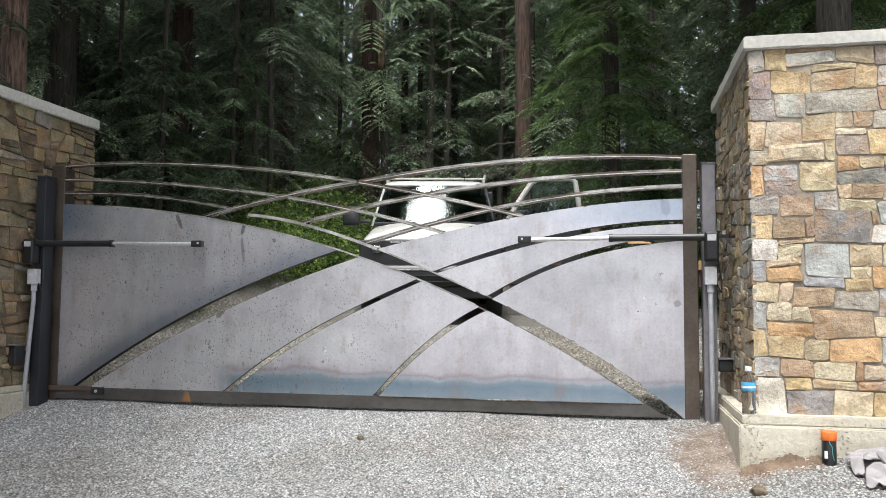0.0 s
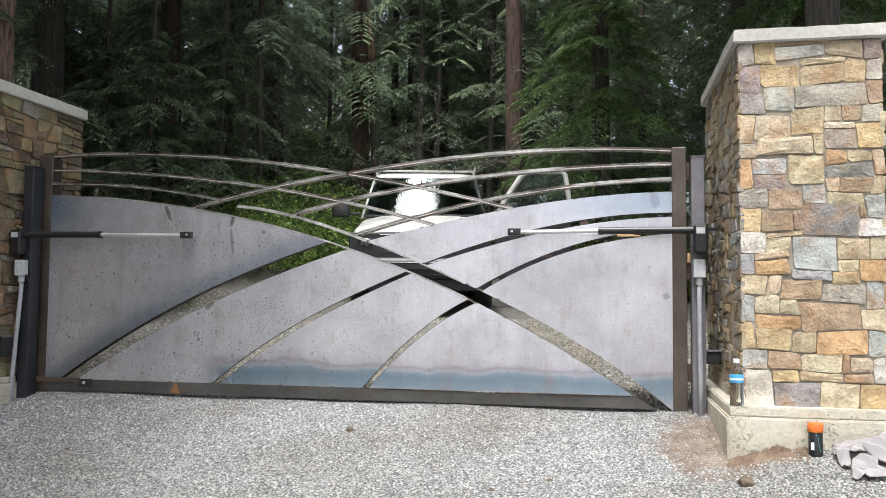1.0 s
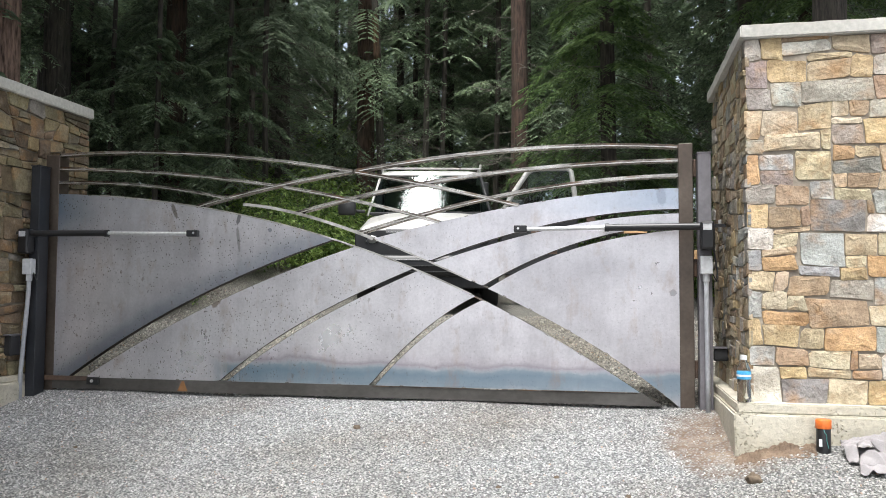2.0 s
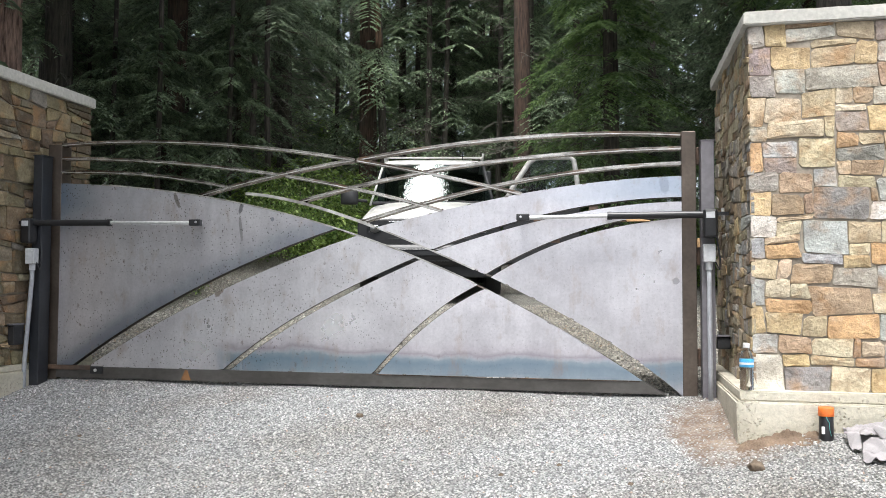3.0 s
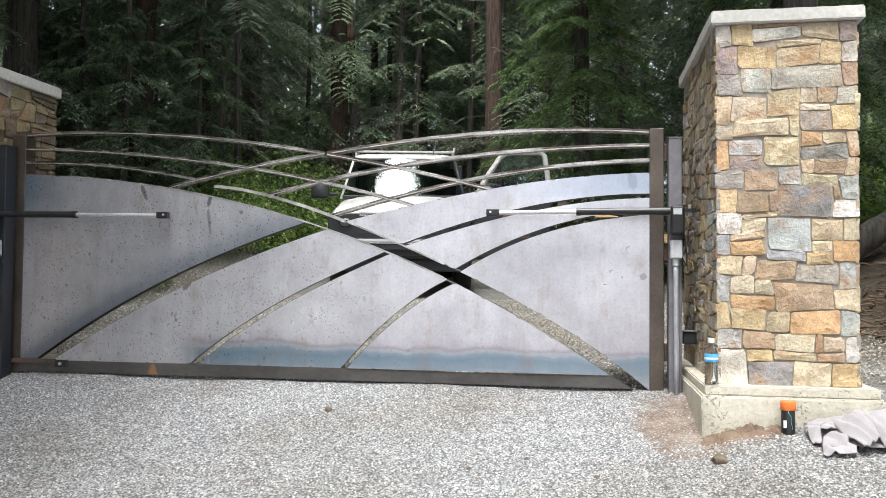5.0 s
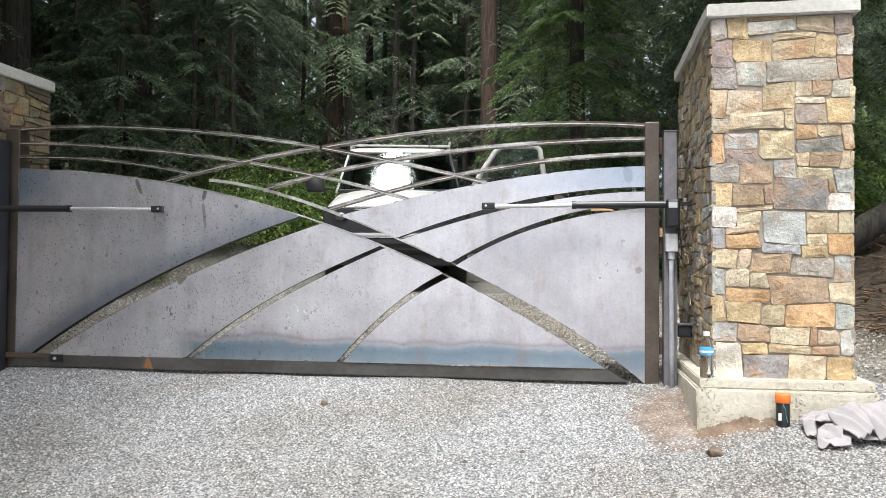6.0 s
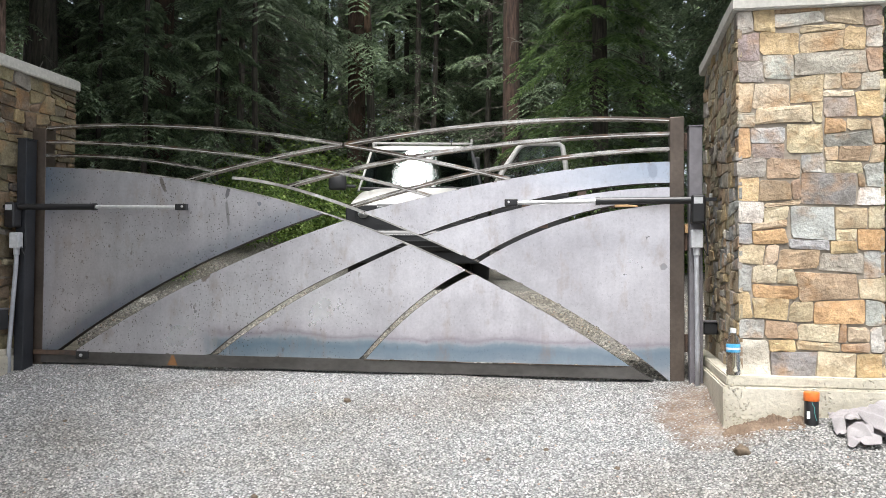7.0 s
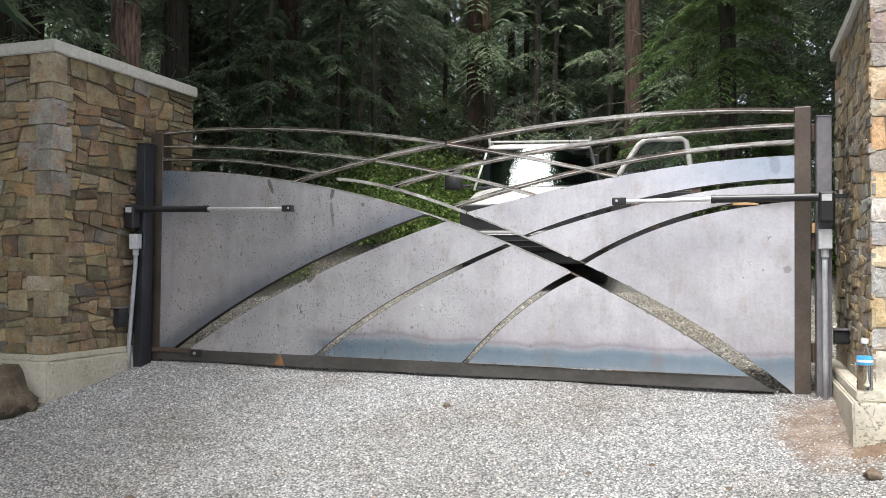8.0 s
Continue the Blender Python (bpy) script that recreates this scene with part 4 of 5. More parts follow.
BARK_PALE = bark_material("pale_bark", (0.05, 0.042, 0.035), (0.20, 0.175, 0.15))
BARK_SNAG = bark_material("snag_bark", (0.05, 0.029, 0.018), (0.17, 0.100, 0.060))
BARK2 = bark_material("grey_bark", (0.026, 0.022, 0.019), (0.095, 0.080, 0.066))
TWIG = generic("dead_twig", (0.08, 0.07, 0.056), (0.20, 0.185, 0.155), 3, 0.9, 0.0, 0.2, 0.002, 40)
LITTER = generic("dead_litter", (0.07, 0.045, 0.028), (0.21, 0.14, 0.088), 4, 0.95, 0.0, 0.2, 0.002, 40)
NEEDLE = leaf_material("conifer_green", (0.090, 0.125, 0.082), (0.34, 0.43, 0.265), 0.48)
NEEDLE_PALE = leaf_material("cedar_green", (0.062, 0.110, 0.042), (0.25, 0.355, 0.135), 0.46)
# brighter copy of the needles: light on the nearer boughs is in the colour
NEEDLE_LIT = leaf_material("lit_needle_green", (0.12, 0.16, 0.11), (0.43, 0.51, 0.36), 0.48)
SHRUB = leaf_material("shrub_green", (0.045, 0.10, 0.025), (0.35, 0.47, 0.13), 0.48)


def glass_material(name, tint, rough=0.02):
    m, nt, b = nodes_of(name)
    b.inputs["Base Color"].default_value = (*tint, 1)
    b.inputs["Roughness"].default_value = rough
    b.inputs["Transmission Weight"].default_value = 1.0
    b.inputs["IOR"].default_value = 1.45
    return m


GLASS = glass_material("windshield_glass", (0.42, 0.56, 0.53))
SIDEGLASS = glass_material("side_glass", (0.6, 0.68, 0.66))
SIDEGLASS.node_tree.nodes["Principled BSDF"].inputs["IOR"].default_value = 1.2
GLASS.node_tree.nodes["Principled BSDF"].inputs["IOR"].default_value = 1.6
CLEAR = glass_material("clear_plastic", (0.98, 0.99, 1.0), 0.08)
CLEAR.node_tree.nodes["Principled BSDF"].inputs["IOR"].default_value = 1.13
LENS = glass_material("lamp_lens", (0.92, 0.94, 0.96), 0.03)


def pebble_material():
    m, nt, b = nodes_of("pebble")
    geo = nt.nodes.new("ShaderNodeNewGeometry")
    col = ramp(nt, geo.outputs["Random Per Island"], [(0.0, (0.17, 0.168, 0.165)), (0.3, (0.40, 0.40, 0.39)), (0.75, (0.60, 0.60, 0.59)), (0.95, (0.78, 0.78, 0.77)), (1.0, (0.42, 0.29, 0.22))])
    n = tex(nt, "noise", 90.0, "Object", 3)
    wide = tex(nt, "noise", 0.8, "Object", 5, 0.6)
    col = mix(nt, 1.0, col, ramp(nt, wide.outputs[0], [(0.33, (0.80, 0.765, 0.715)), (0.56, (1.03, 1.03, 1.03))]), "MULTIPLY")
    col = mix(nt, 0.4, col, ramp(nt, n.outputs[0], [(0.3, 0.6), (0.7, 1.0)]), "MULTIPLY")
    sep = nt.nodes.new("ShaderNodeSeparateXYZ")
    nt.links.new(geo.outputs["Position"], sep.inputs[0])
    # past the gate these stones carry the same sandy tint and shade
    sandy_shade = ramp(nt, sep.outputs[1], [(0.02, 0.0), (0.10, 1.0)])
    col = mix(nt, sandy_shade, col, mix(nt, 1.0, col, (0.74, 0.70, 0.63), "MULTIPLY"))
    nt.links.new(col, b.inputs["Base Color"])
    b.inputs["Roughness"].default_value = 0.9
    return m


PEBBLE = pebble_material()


# ---------------------------------------------------------------- small things by the pillars
def bottle(x, y, z):
    g = thing("water_bottle", "clear plastic water bottle with blue label on the ledge", "bottle", (x, y, z))
    prof = [(0.027, 0.0), (0.0315, 0.004), (0.0315, 0.02)]
    for i in range(5):
        prof += [(0.0295, 0.026 + 0.016 * i), (0.0318, 0.034 + 0.016 * i)]
    prof += [(0.0318, 0.108), (0.0318, 0.142), (0.030, 0.152), (0.022, 0.174), (0.0135, 0.188), (0.0125, 0.196), (0.0125, 0.200)]
    part("body", lathe(bmesh.new(), prof, 28), CLEAR, g, smooth=True)
    part("water", lathe(bmesh.new(), [(0.026, 0.003), (0.0285, 0.02), (0.0285, 0.10), (0.0285, 0.118)], 24), CLEAR, g, smooth=True)
    lab = part("label", lathe(bmesh.new(), [(0.0322, 0.106), (0.0326, 0.107), (0.0326, 0.141), (0.0322, 0.142)], 28), LABELBLUE, g, "printed blue and white label", True)
    part("label_band", lathe(bmesh.new(), [(0.0328, 0.118), (0.0330, 0.119), (0.0330, 0.127), (0.0328, 0.128)], 28), WHITEPLASTIC, lab)
    part("cap", lathe(bmesh.new(), [(0.0145, 0.196), (0.0150, 0.198), (0.0150, 0.213), (0.0138, 0.216)], 20), WHITEPLASTIC, g, "white screw cap")


bottle(4.163, -0.742, 0.0985)


def marker_tube(x, y, z):
    g = thing("pipe_stub", "black pipe stub with bright orange cap beside the footing", "pipe", (x, y, z))
    part("tube", lathe(bmesh.new(), [(0.0285, -0.05), (0.0305, -0.04), (0.0305, 0.098), (0.029, 0.100)], 28), BLACK, g, smooth=True)
    part("cap", lathe(bmesh.new(), [(0.0325, 0.096), (0.0335, 0.098), (0.0335, 0.132), (0.031, 0.136)], 28), ORANGE, g, "bright orange cap", True)
    part("sticker", boxed(-0.026, -0.013, -0.0315, -0.0265, 0.020, 0.052), WHITEPLASTIC, g, "white sticker")
    part("wire", tube(bmesh.new(), [(-0.006, -0.031, 0.098), (-0.004, -0.0325, 0.085), (0.006, -0.0315, 0.070), (0.006, -0.0315, 0.045), (0.014, -0.0295, 0.012)], 0.0012, 6), TEAL, g)


marker_tube(4.482, -0.852, -0.092)


def cloth(x0, y0):
    """A drop cloth thrown down in folds: overlapping flaps of one sheet, each bulged, creased and lifted at its free edge."""
    bm = bmesh.new()

    def flap(a, b, c, d, swell, seed, n=34):
        ca, cb, cc, cd = Vector(a), Vector(b), Vector(c), Vector(d)
        g = []
        for j in range(n + 1):
            row = []
            for i in range(n + 1):
                u, v = i / n, j / n
                p = (ca * (1 - u) + cb * u) * (1 - v) + (cd * (1 - u) + cc * u) * v
                w = Vector((p.x * 9 + seed, p.y * 9, seed * 1.7))
                ridge = 1 - abs(noise.noise(Vector((p.x * 15 + p.y * 20, seed + p.y * 3, 0.3)))) * 2.2
                fine = 1 - abs(noise.noise(Vector((p.x * 20 - p.y * 16, p.y * 6, seed + 5.0)))) * 2.0
                lift = swell * math.sin(math.pi * u) ** 0.6 * math.sin(math.pi * min(1.0, 0.15 + 0.85 * v)) ** 0.6
                x = x0 + p.x + 0.007 * noise.noise(w)
                y = y0 + p.y + 0.010 * noise.noise(w + Vector((7, 3, 1)))
                h = max(0.006, p.z + lift + 0.027 * ridge + 0.005 * fine)
                row.append(bm.verts.new((x, y, ground_z(x, y) + h)))
            g.append(row)
        for j in range(n):
            for i in range(n):
                bm.faces.new((g[j][i], g[j][i + 1], g[j + 1][i + 1], g[j + 1][i]))

    flap((0.02, 0.22, 0.010), (0.60, 0.22, 0.010), (0.58, 0.05, 0.006), (0.05, 0.06, 0.006), 0.012, 1)
    flap((-0.02, 0.235, 0.020), (0.60, 0.24, 0.110), (0.58, 0.125, 0.135), (-0.01, 0.160, 0.028), 0.020, 2, 44)
    flap((0.075, 0.120, 0.066), (0.200, 0.150, 0.120), (0.245, 0.050, 0.058), (0.165, 0.012, 0.026), 0.026, 3)
    flap((0.195, 0.120, 0.108), (0.560, 0.150, 0.130), (0.500, 0.020, 0.034), (0.262, 0.040, 0.036), 0.032, 4, 44)
    flap((0.030, 0.160, 0.046), (0.085, 0.145, 0.066), (0.075, 0.095, 0.058), (0.018, 0.105, 0.046), 0.016, 5)
    flap((0.020, 0.085, 0.036), (0.120, 0.070, 0.040), (0.110, 0.030, 0.010), (0.005, 0.035, 0.010), 0.024, 6)
    flap((0.010, 0.050, 0.012), (0.150, 0.055, 0.016), (0.135, 0.002, 0.006), (0.000, 0.000, 0.006), 0.008, 7)
    flap((-0.022, 0.195, 0.026), (0.030, 0.165, 0.044), (0.025, 0.090, 0.026), (-0.008, 0.080, 0.008), 0.008, 8)
    ob = mesh_ob("drop_cloth", bm, CLOTH, smooth=True)
    mod = ob.modifiers.new("thickness", "SOLIDIFY")
    mod.thickness = 0.003
    tagged(ob, "crumpled pale canvas drop cloth lying on gravel", "cloth")


cloth(4.57, -1.085)


def rough_rock(name, x, y, r, mat, label, category, squash=0.7, group=""):
    bm = bmesh.new()
    bmesh.ops.create_icosphere(bm, subdivisions=3, radius=1.0)
    off = Vector((x * 7, y * 7, r * 50))
    for v in bm.verts:
        k = 1 + 0.42 * noise.noise(v.co * 1.5 + off) + 0.16 * noise.noise(v.co * 3.7 + off)
        v.co = Vector((v.co.x * k * r, v.co.y * k * r, v.co.z * k * r * squash))
    ob = mesh_ob(name, bm, mat, smooth=True)
    ob.location = (x, y, ground_z(x, y) + r * squash * 0.45)
    tagged(ob, label, category, group)


rough_rock("soil_clod", 4.15, -1.06, 0.035, CLOD, "brown clod of soil on the gravel", "clod")
def soil_heap(x0, x1, y0, y1, top):
    """Loose crumbs of soil thrown up against the footing."""
    bm = bmesh.new()
    nx, ny = 70, 26
    g = []
    for j in range(ny + 1):
        row = []
        for i in range(nx + 1):
            u, v = i / nx, j / ny
            x, y = x0 + (x1 - x0) * u, y0 + (y1 - y0) * v
            n1, n2 = noise.noise(Vector((x * 14, y * 14, 1))), noise.noise(Vector((x * 60, y * 60, 2)))
            h = top * math.sin(math.pi * u) ** 0.7 * min(1.0, 1.25 * v) * (0.75 + 0.9 * n1) + 0.009 * n2 + 0.007 * noise.noise(Vector((x * 130, y * 130, 5)))
            row.append(bm.verts.new((x, y, ground_z(x, y) + h - 0.006)))
        g.append(row)
    for j in range(ny):
        for i in range(nx):
            bm.faces.new((g[j][i], g[j][i + 1], g[j + 1][i + 1], g[j + 1][i]))
    tagged(mesh_ob("soil_heap", bm, SOIL), "loose brown soil heaped against the concrete footing", "soil", kind="stuff")


soil_heap(4.08, 4.48, -0.94, -0.79, 0.027)
random.seed(31)
for x, y, r in ((-0.35, -1.02, 0.215), (-0.13, -0.97, 0.05), (-0.60, -0.98, 0.15), (-0.35, -1.06, 0.05), (-0.85, -1.05, 0.17)):
    rough_rock("rock", x, y, r, ROCK, "mossy brown rock beside the pillar footing", "rock", 0.75, "rocks by the pillar")
for i in range(16):
    x, y = random.uniform(-0.2, 4.2), random.uniform(-2.6, -0.4)
    rough_rock("stray_stone", x, y, random.uniform(0.009, 0.020), CLOD, "small brown stone lying on pale gravel", "stone", 0.75, "stray stones")


def sensor_box(x, out, y0, y1, z0, z1, label):
    g = thing("sensor_box", label, "sensor", group="gate sensors")
    a, b = sorted((x, x + out))
    part("housing", boxed(a, b, y0, y1, z0, z1, bevel=0.006), BLACK, g)
    part("hood", boxed(a, b + 0.0, y0 - 0.012, y1 + 0.012, z1 + 0.0005, z1 + 0.010, bevel=0.002), GREYPOST, g)
    part("window", boxed(a + 0.004, b - 0.004, y0 - 0.003, y0 - 0.0005, z0 + 0.012, z1 - 0.012), DARKTRIM, g)


sensor_box(4.192, -0.074, 0.0, 0.05, 0.232, 0.300, "dark sensor box fixed to the stone pillar")
sensor_box(-0.158, 0.045, -0.265, -0.175, 0.195, 0.318, "dark sensor box fixed to the stone pillar")


def wood_shim(x0, x1, y0, y1, z, label):
    bm = boxed(x0, x1, y0, y1, z, z + 0.022, bevel=0.003)
    for v in bm.verts:
        if v.co.x > (x0 + x1) / 2:
            v.co.z = z + (v.co.z - z) * 0.35
    tagged(mesh_ob("wood_shim", bm, SHIM), label, "shim")


wood_shim(3.63, 3.76, -0.004, 0.035, poly(H_TOP, 3.68) + 0.012, "fresh wooden wedge lying on the steel panel edge")
block = mesh_ob("wood_block", boxed(4.0175, 4.037, 0.02, 0.05, 0.80, 0.852, bevel=0.002), SHIM)
tagged(block, "small wooden packing block between post and gate", "block")


# ---------------------------------------------------------------- truck
def loft(sections, n=28, power=5.0):
    """Closed skin through rounded sections: (y, half width, z low, z high, narrowing of the upper half)."""
    bm = bmesh.new()
    rings = []
    for y, hw, z0, z1, nar in sections:
        ring = []
        for k in range(n):
            t = 2 * math.pi * k / n
            c, s = math.cos(t), math.sin(t)
            px = math.copysign(abs(c) ** (2 / power), c)
            pz = math.copysign(abs(s) ** (2 / power), s)
            w = hw * (1 - nar * max(pz, 0))
            ring.append(bm.verts.new((w * px, y, (z0 + z1) / 2 + (z1 - z0) / 2 * pz)))
        rings.append(ring)
    for a, b in zip(rings, rings[1:]):
        for k in range(n):
            bm.faces.new((a[k], a[(k + 1) % n], b[(k + 1) % n], b[k]))
    bm.faces.new(rings[0][::-1])
    bm.faces.new(rings[-1])
    bmesh.ops.recalc_face_normals(bm, faces=bm.faces)
    return bm


def panel(pts, thick):
    """A flat or bent pane: outline points, thickened along its normal."""
    bm = bmesh.new()
    a = [bm.verts.new(p) for p in pts]
    f = bm.faces.new(a)
    f.normal_update()
    nrm = f.normal.copy()
    b = [bm.verts.new(Vector(p) - nrm * thick) for p in pts]
    bm.faces.new(b[::-1])
    for i in range(len(a)):
        k = (i + 1) % len(a)
        bm.faces.new((a[k], a[i], b[i], b[k]))
    return bm


def windshield():
    """Curved pane, bowed forward across its width."""
    bm = bmesh.new()
    rows = []
    for k in (0.0, 0.006):
        for j in range(7):
            v = j / 6
            hw, y, z = 0.83 - 0.145 * v, 1.27 + 0.35 * v, 1.25 + 0.585 * v
            rows.append([bm.verts.new((hw * u, y + 0.15 * (u * u - 0.35) + k, z)) for u in (i / 8 - 1 for i in range(17))])
    for a, b, flip in [(rows[j], rows[j + 1], False) for j in range(6)] + [(rows[7 + j], rows[8 + j], True) for j in range(6)]:
        for i in range(16):
            f = (a[i], a[i + 1], b[i + 1], b[i])
            bm.faces.new(f[::-1] if flip else f)
    return bm


def truck(at, turn):
    g = thing("pickup_truck", "white work truck with roof rack and open door on the drive", "truck", at)
    g.rotation_euler = (0, 0, radians(turn))
    body = part("body", loft([(0.10, 0.84, 0.42, 0.98, 0.05), (0.16, 0.88, 0.36, 1.03, 0.05), (0.45, 0.91, 0.32, 1.10, 0.06), (1.05, 0.93, 0.30, 1.225, 0.07), (1.30, 0.94, 0.30, 1.265, 0.06), (3.1, 0.95, 0.30, 1.27, 0.05), (5.1, 0.95, 0.35, 1.27, 0.05), (5.2, 0.90, 0.40, 1.22, 0.05)], 40, 6.0), PAINT, g, "white painted body", True)
    part("hood_bulge", loft([(0.20, 0.62, 0.90, 1.060, 0.1), (0.5, 0.70, 0.95, 1.140, 0.12), (1.0, 0.76, 1.0, 1.248, 0.12), (1.24, 0.78, 1.0, 1.272, 0.12)], 24, 4.0), PAINT, body, smooth=True)
    part("roof", loft([(1.570, 0.62, 1.822, 1.845, 0.04), (1.63, 0.69, 1.815, 1.890, 0.08), (1.78, 0.715, 1.82, 1.925, 0.10), (1.95, 0.73, 1.83, 1.950, 0.12), (2.6, 0.76, 1.85, 1.985, 0.1), (4.9, 0.76, 1.85, 1.97, 0.1), (5.05, 0.72, 1.85, 1.95, 0.1)], 36, 5.0), PAINT, g, smooth=True)
    ws = part("windshield", windshield(), GLASS, g, "raked curved windshield glass", True)
    part("wiper", tube(bmesh.new(), [(-0.1, 1.20, 1.262), (0.45, 1.235, 1.285)], 0.008, 6), DARKTRIM, ws)
    part("wiper", tube(bmesh.new(), [(0.2, 1.20, 1.262), (0.70, 1.26, 1.285)], 0.008, 6), DARKTRIM, ws)
    part("cowl", boxed(-0.80, 0.80, 1.08, 1.22, 1.225, 1.262, bevel=0.01), DARKTRIM, g)
    for s in (-1, 1):
        # right pillar goes dark: its shade and the door seal are in the colour
        part("a_pillar", tube(bmesh.new(), [(s * 0.850, 1.36, 1.24), (s * 0.782, 1.55, 1.53), (s * 0.705, 1.72, 1.85)], 0.016 if s < 0 else 0.024, 10), PAINT if s < 0 else DARKTRIM, g, smooth=True)
        part("b_pillar", boxed(*sorted((s * 0.74, s * 0.86)), 2.55, 2.67, 1.22, 1.88, bevel=0.02), DARKTRIM, g)
        part("headlight", loft([(0.030, 0.065, 0.785, 0.868, 0), (0.045, 0.085, 0.775, 0.878, 0), (0.2, 0.09, 0.775, 0.880, 0)], 20, 5.0), LENS, g, "clear headlight", True).location = (s * 0.665, 0, 0)
        hl = part("headlight_bowl", loft([(0.048, 0.060, 0.782, 0.870, 0), (0.058, 0.04, 0.80, 0.85, 0)], 16, 2.2), CHROME, g, smooth=True)
        hl.location = (s * 0.655, 0, 0)
        m = part("mirror", loft([(1.28, 0.10, 1.24, 1.46, 0), (1.31, 0.12, 1.22, 1.48, 0), (1.40, 0.11, 1.23, 1.47, 0)], 24, 9.0), DARKTRIM, g, "black door mirror", True)
        m.location = (s * 1.13, 0, 0.02) if s < 0 else (1.20, 0.30, 0.02)
        if s < 0:
            part("mirror_arm", tube(bmesh.new(), [(-0.9, 1.42, 1.30), (-1.06, 1.36, 1.31)], 0.022, 8), DARKTRIM, g)
        for y in (0.95, 4.15):
            w = part("wheel", tube(bmesh.new(), [(s * 0.68, y, 0.37), (s * 0.90, y, 0.37)], 0.20, 20), GRILLE_CHROME, g)
            t = bmesh.new()
            ring = [(0.70, 0.22), (0.70, 0.34), (0.73, 0.37), (0.87, 0.37), (0.91, 0.34), (0.91, 0.22)]
            vs = [[t.verts.new((s * px, y + r * math.cos(2 * math.pi * k / 28), 0.37 + r * math.sin(2 * math.pi * k / 28))) for px, r in ring] for k in range(28)]
            for k in range(28):
                for i in range(6):
                    a, b = vs[k], vs[(k + 1) % 28]
                    t.faces.new((a[i], a[(i + 1) % 6], b[(i + 1) % 6], b[i]))
            part("tyre", t, TYRE, w, smooth=True)
    part("front_panel", boxed(-0.87, 0.87, 0.06, 0.13, 0.60, 0.945, bevel=0.015), BLACK, g, "dark front panel round the lamps")
    grille = part("grille", boxed(-0.50, 0.50, 0.075, 0.14, 0.66, 0.955, bevel=0.012), BLACK, g, "black grille with bright bars")
    for z in (0.70, 0.77, 0.84, 0.91):
        part("grille_bar", boxed(-0.49, 0.49, 0.055, 0.074, z, z + 0.012, bevel=0.003), GRILLE_CHROME if z in (0.77, 0.91) else DARKTRIM, grille)
    part("bumper", loft([(-0.02, 0.80, 0.40, 0.62, 0), (0.02, 0.90, 0.38, 0.64, 0), (0.16, 0.93, 0.38, 0.64, 0)], 28, 6.0), BLACK, g, "dark front bumper", True)
    for z in (0.43, 0.50, 0.57):
        part("bumper_slot", boxed(-0.62, 0.62, -0.036, -0.022, z, z + 0.009, bevel=0.002), GRILLE_CHROME if z == 0.57 else BLACK, g)
    part("lower_valance", boxed(-0.86, 0.86, 0.06, 0.30, 0.24, 0.40, bevel=0.02), DARKTRIM, g)
    part("dashboard", boxed(-0.76, 0.76, 1.40, 1.64, 1.10, 1.262, bevel=0.03), DARKTRIM, g)
    for x in (-0.4, 0.4):
        s = part("seat", boxed(x - 0.25, x + 0.25, 2.15, 2.35, 0.7, 1.42, bevel=0.05), DARKTRIM, g)
        part("headrest", boxed(x - 0.13, x + 0.13, 2.2, 2.3, 1.43, 1.62, bevel=0.04), DARKTRIM, s)
    part("rear_wall", boxed(-0.80, 0.80, 4.95, 5.0, 1.2, 1.88), PAINT, g)
    part("cab_bulkhead", boxed(-0.735, 0.735, 2.70, 2.74, 0.9, 1.84), DARKTRIM, g)
    part("headlining", boxed(-0.66, 0.66, 1.80, 2.69, 1.815, 1.83), DARKTRIM, g)
    part("cab_floor", boxed(-0.78, 0.78, 1.42, 2.69, 1.265, 1.275), DARKTRIM, g)
    for s in (-1, 1):
        part("side_panel", boxed(*sorted((s * 0.78, s * 0.84)), 2.68, 4.95, 1.2, 1.88), PAINT, g)
    rack = part("roof_rack", boxed(-0.72, 0.72, 2.02, 2.07, 1.985, 2.010, bevel=0.006), PAINT, g, "white ladder rack on the roof")
    for s in (-1, 1):
        part("rack_upright", tube(bmesh.new(), [(s * 0.70, 2.045, 1.90), (s * 0.72, 2.045, 2.06)], 0.018, 8), PAINT, rack)
        part("rack_rail", boxed(s * 0.70 - 0.018, s * 0.70 + 0.018, 2.08, 4.8, 1.985, 2.012), PAINT, rack)
    part("aerial", tube(bmesh.new(), [(0.42, 2.02, 1.95), (0.42, 2.0, 2.06)], 0.006, 6), DARKTRIM, g)
    # driver's door, swung open
    door = part("door", boxed(0.0, 1.05, -0.05, 0.04, 0.40, 1.17, bevel=0.02), DARKTRIM, g, "open front door with dark lower panel")
    part("door_top_rail", boxed(0.0, 1.05, -0.045, 0.035, 1.172, 1.25, bevel=0.015), PAINT, door, "white painted rail")
    door.location, door.rotation_euler = (0.97, 1.32, 0.03), (0, 0, radians(-2))
    part("window_frame", tube(bmesh.new(), [(0.02, 0, 1.24), (0.16, 0.01, 1.50), (0.36, 0.03, 1.80), (0.44, 0.035, 1.855), (0.54, 0.04, 1.868), (0.90, 0.04, 1.868), (0.965, 0.04, 1.83), (1.01, 0.03, 1.55), (1.03, 0, 1.24)], 0.036, 10), PAINT, door, smooth=True)
    part("door_glass", panel([(0.06, 0.01, 1.25), (1.0, 0.01, 1.25), (0.94, 0.035, 1.84), (0.46, 0.035, 1.84), (0.34, 0.03, 1.74)], 0.004), SIDEGLASS, door)
    return g


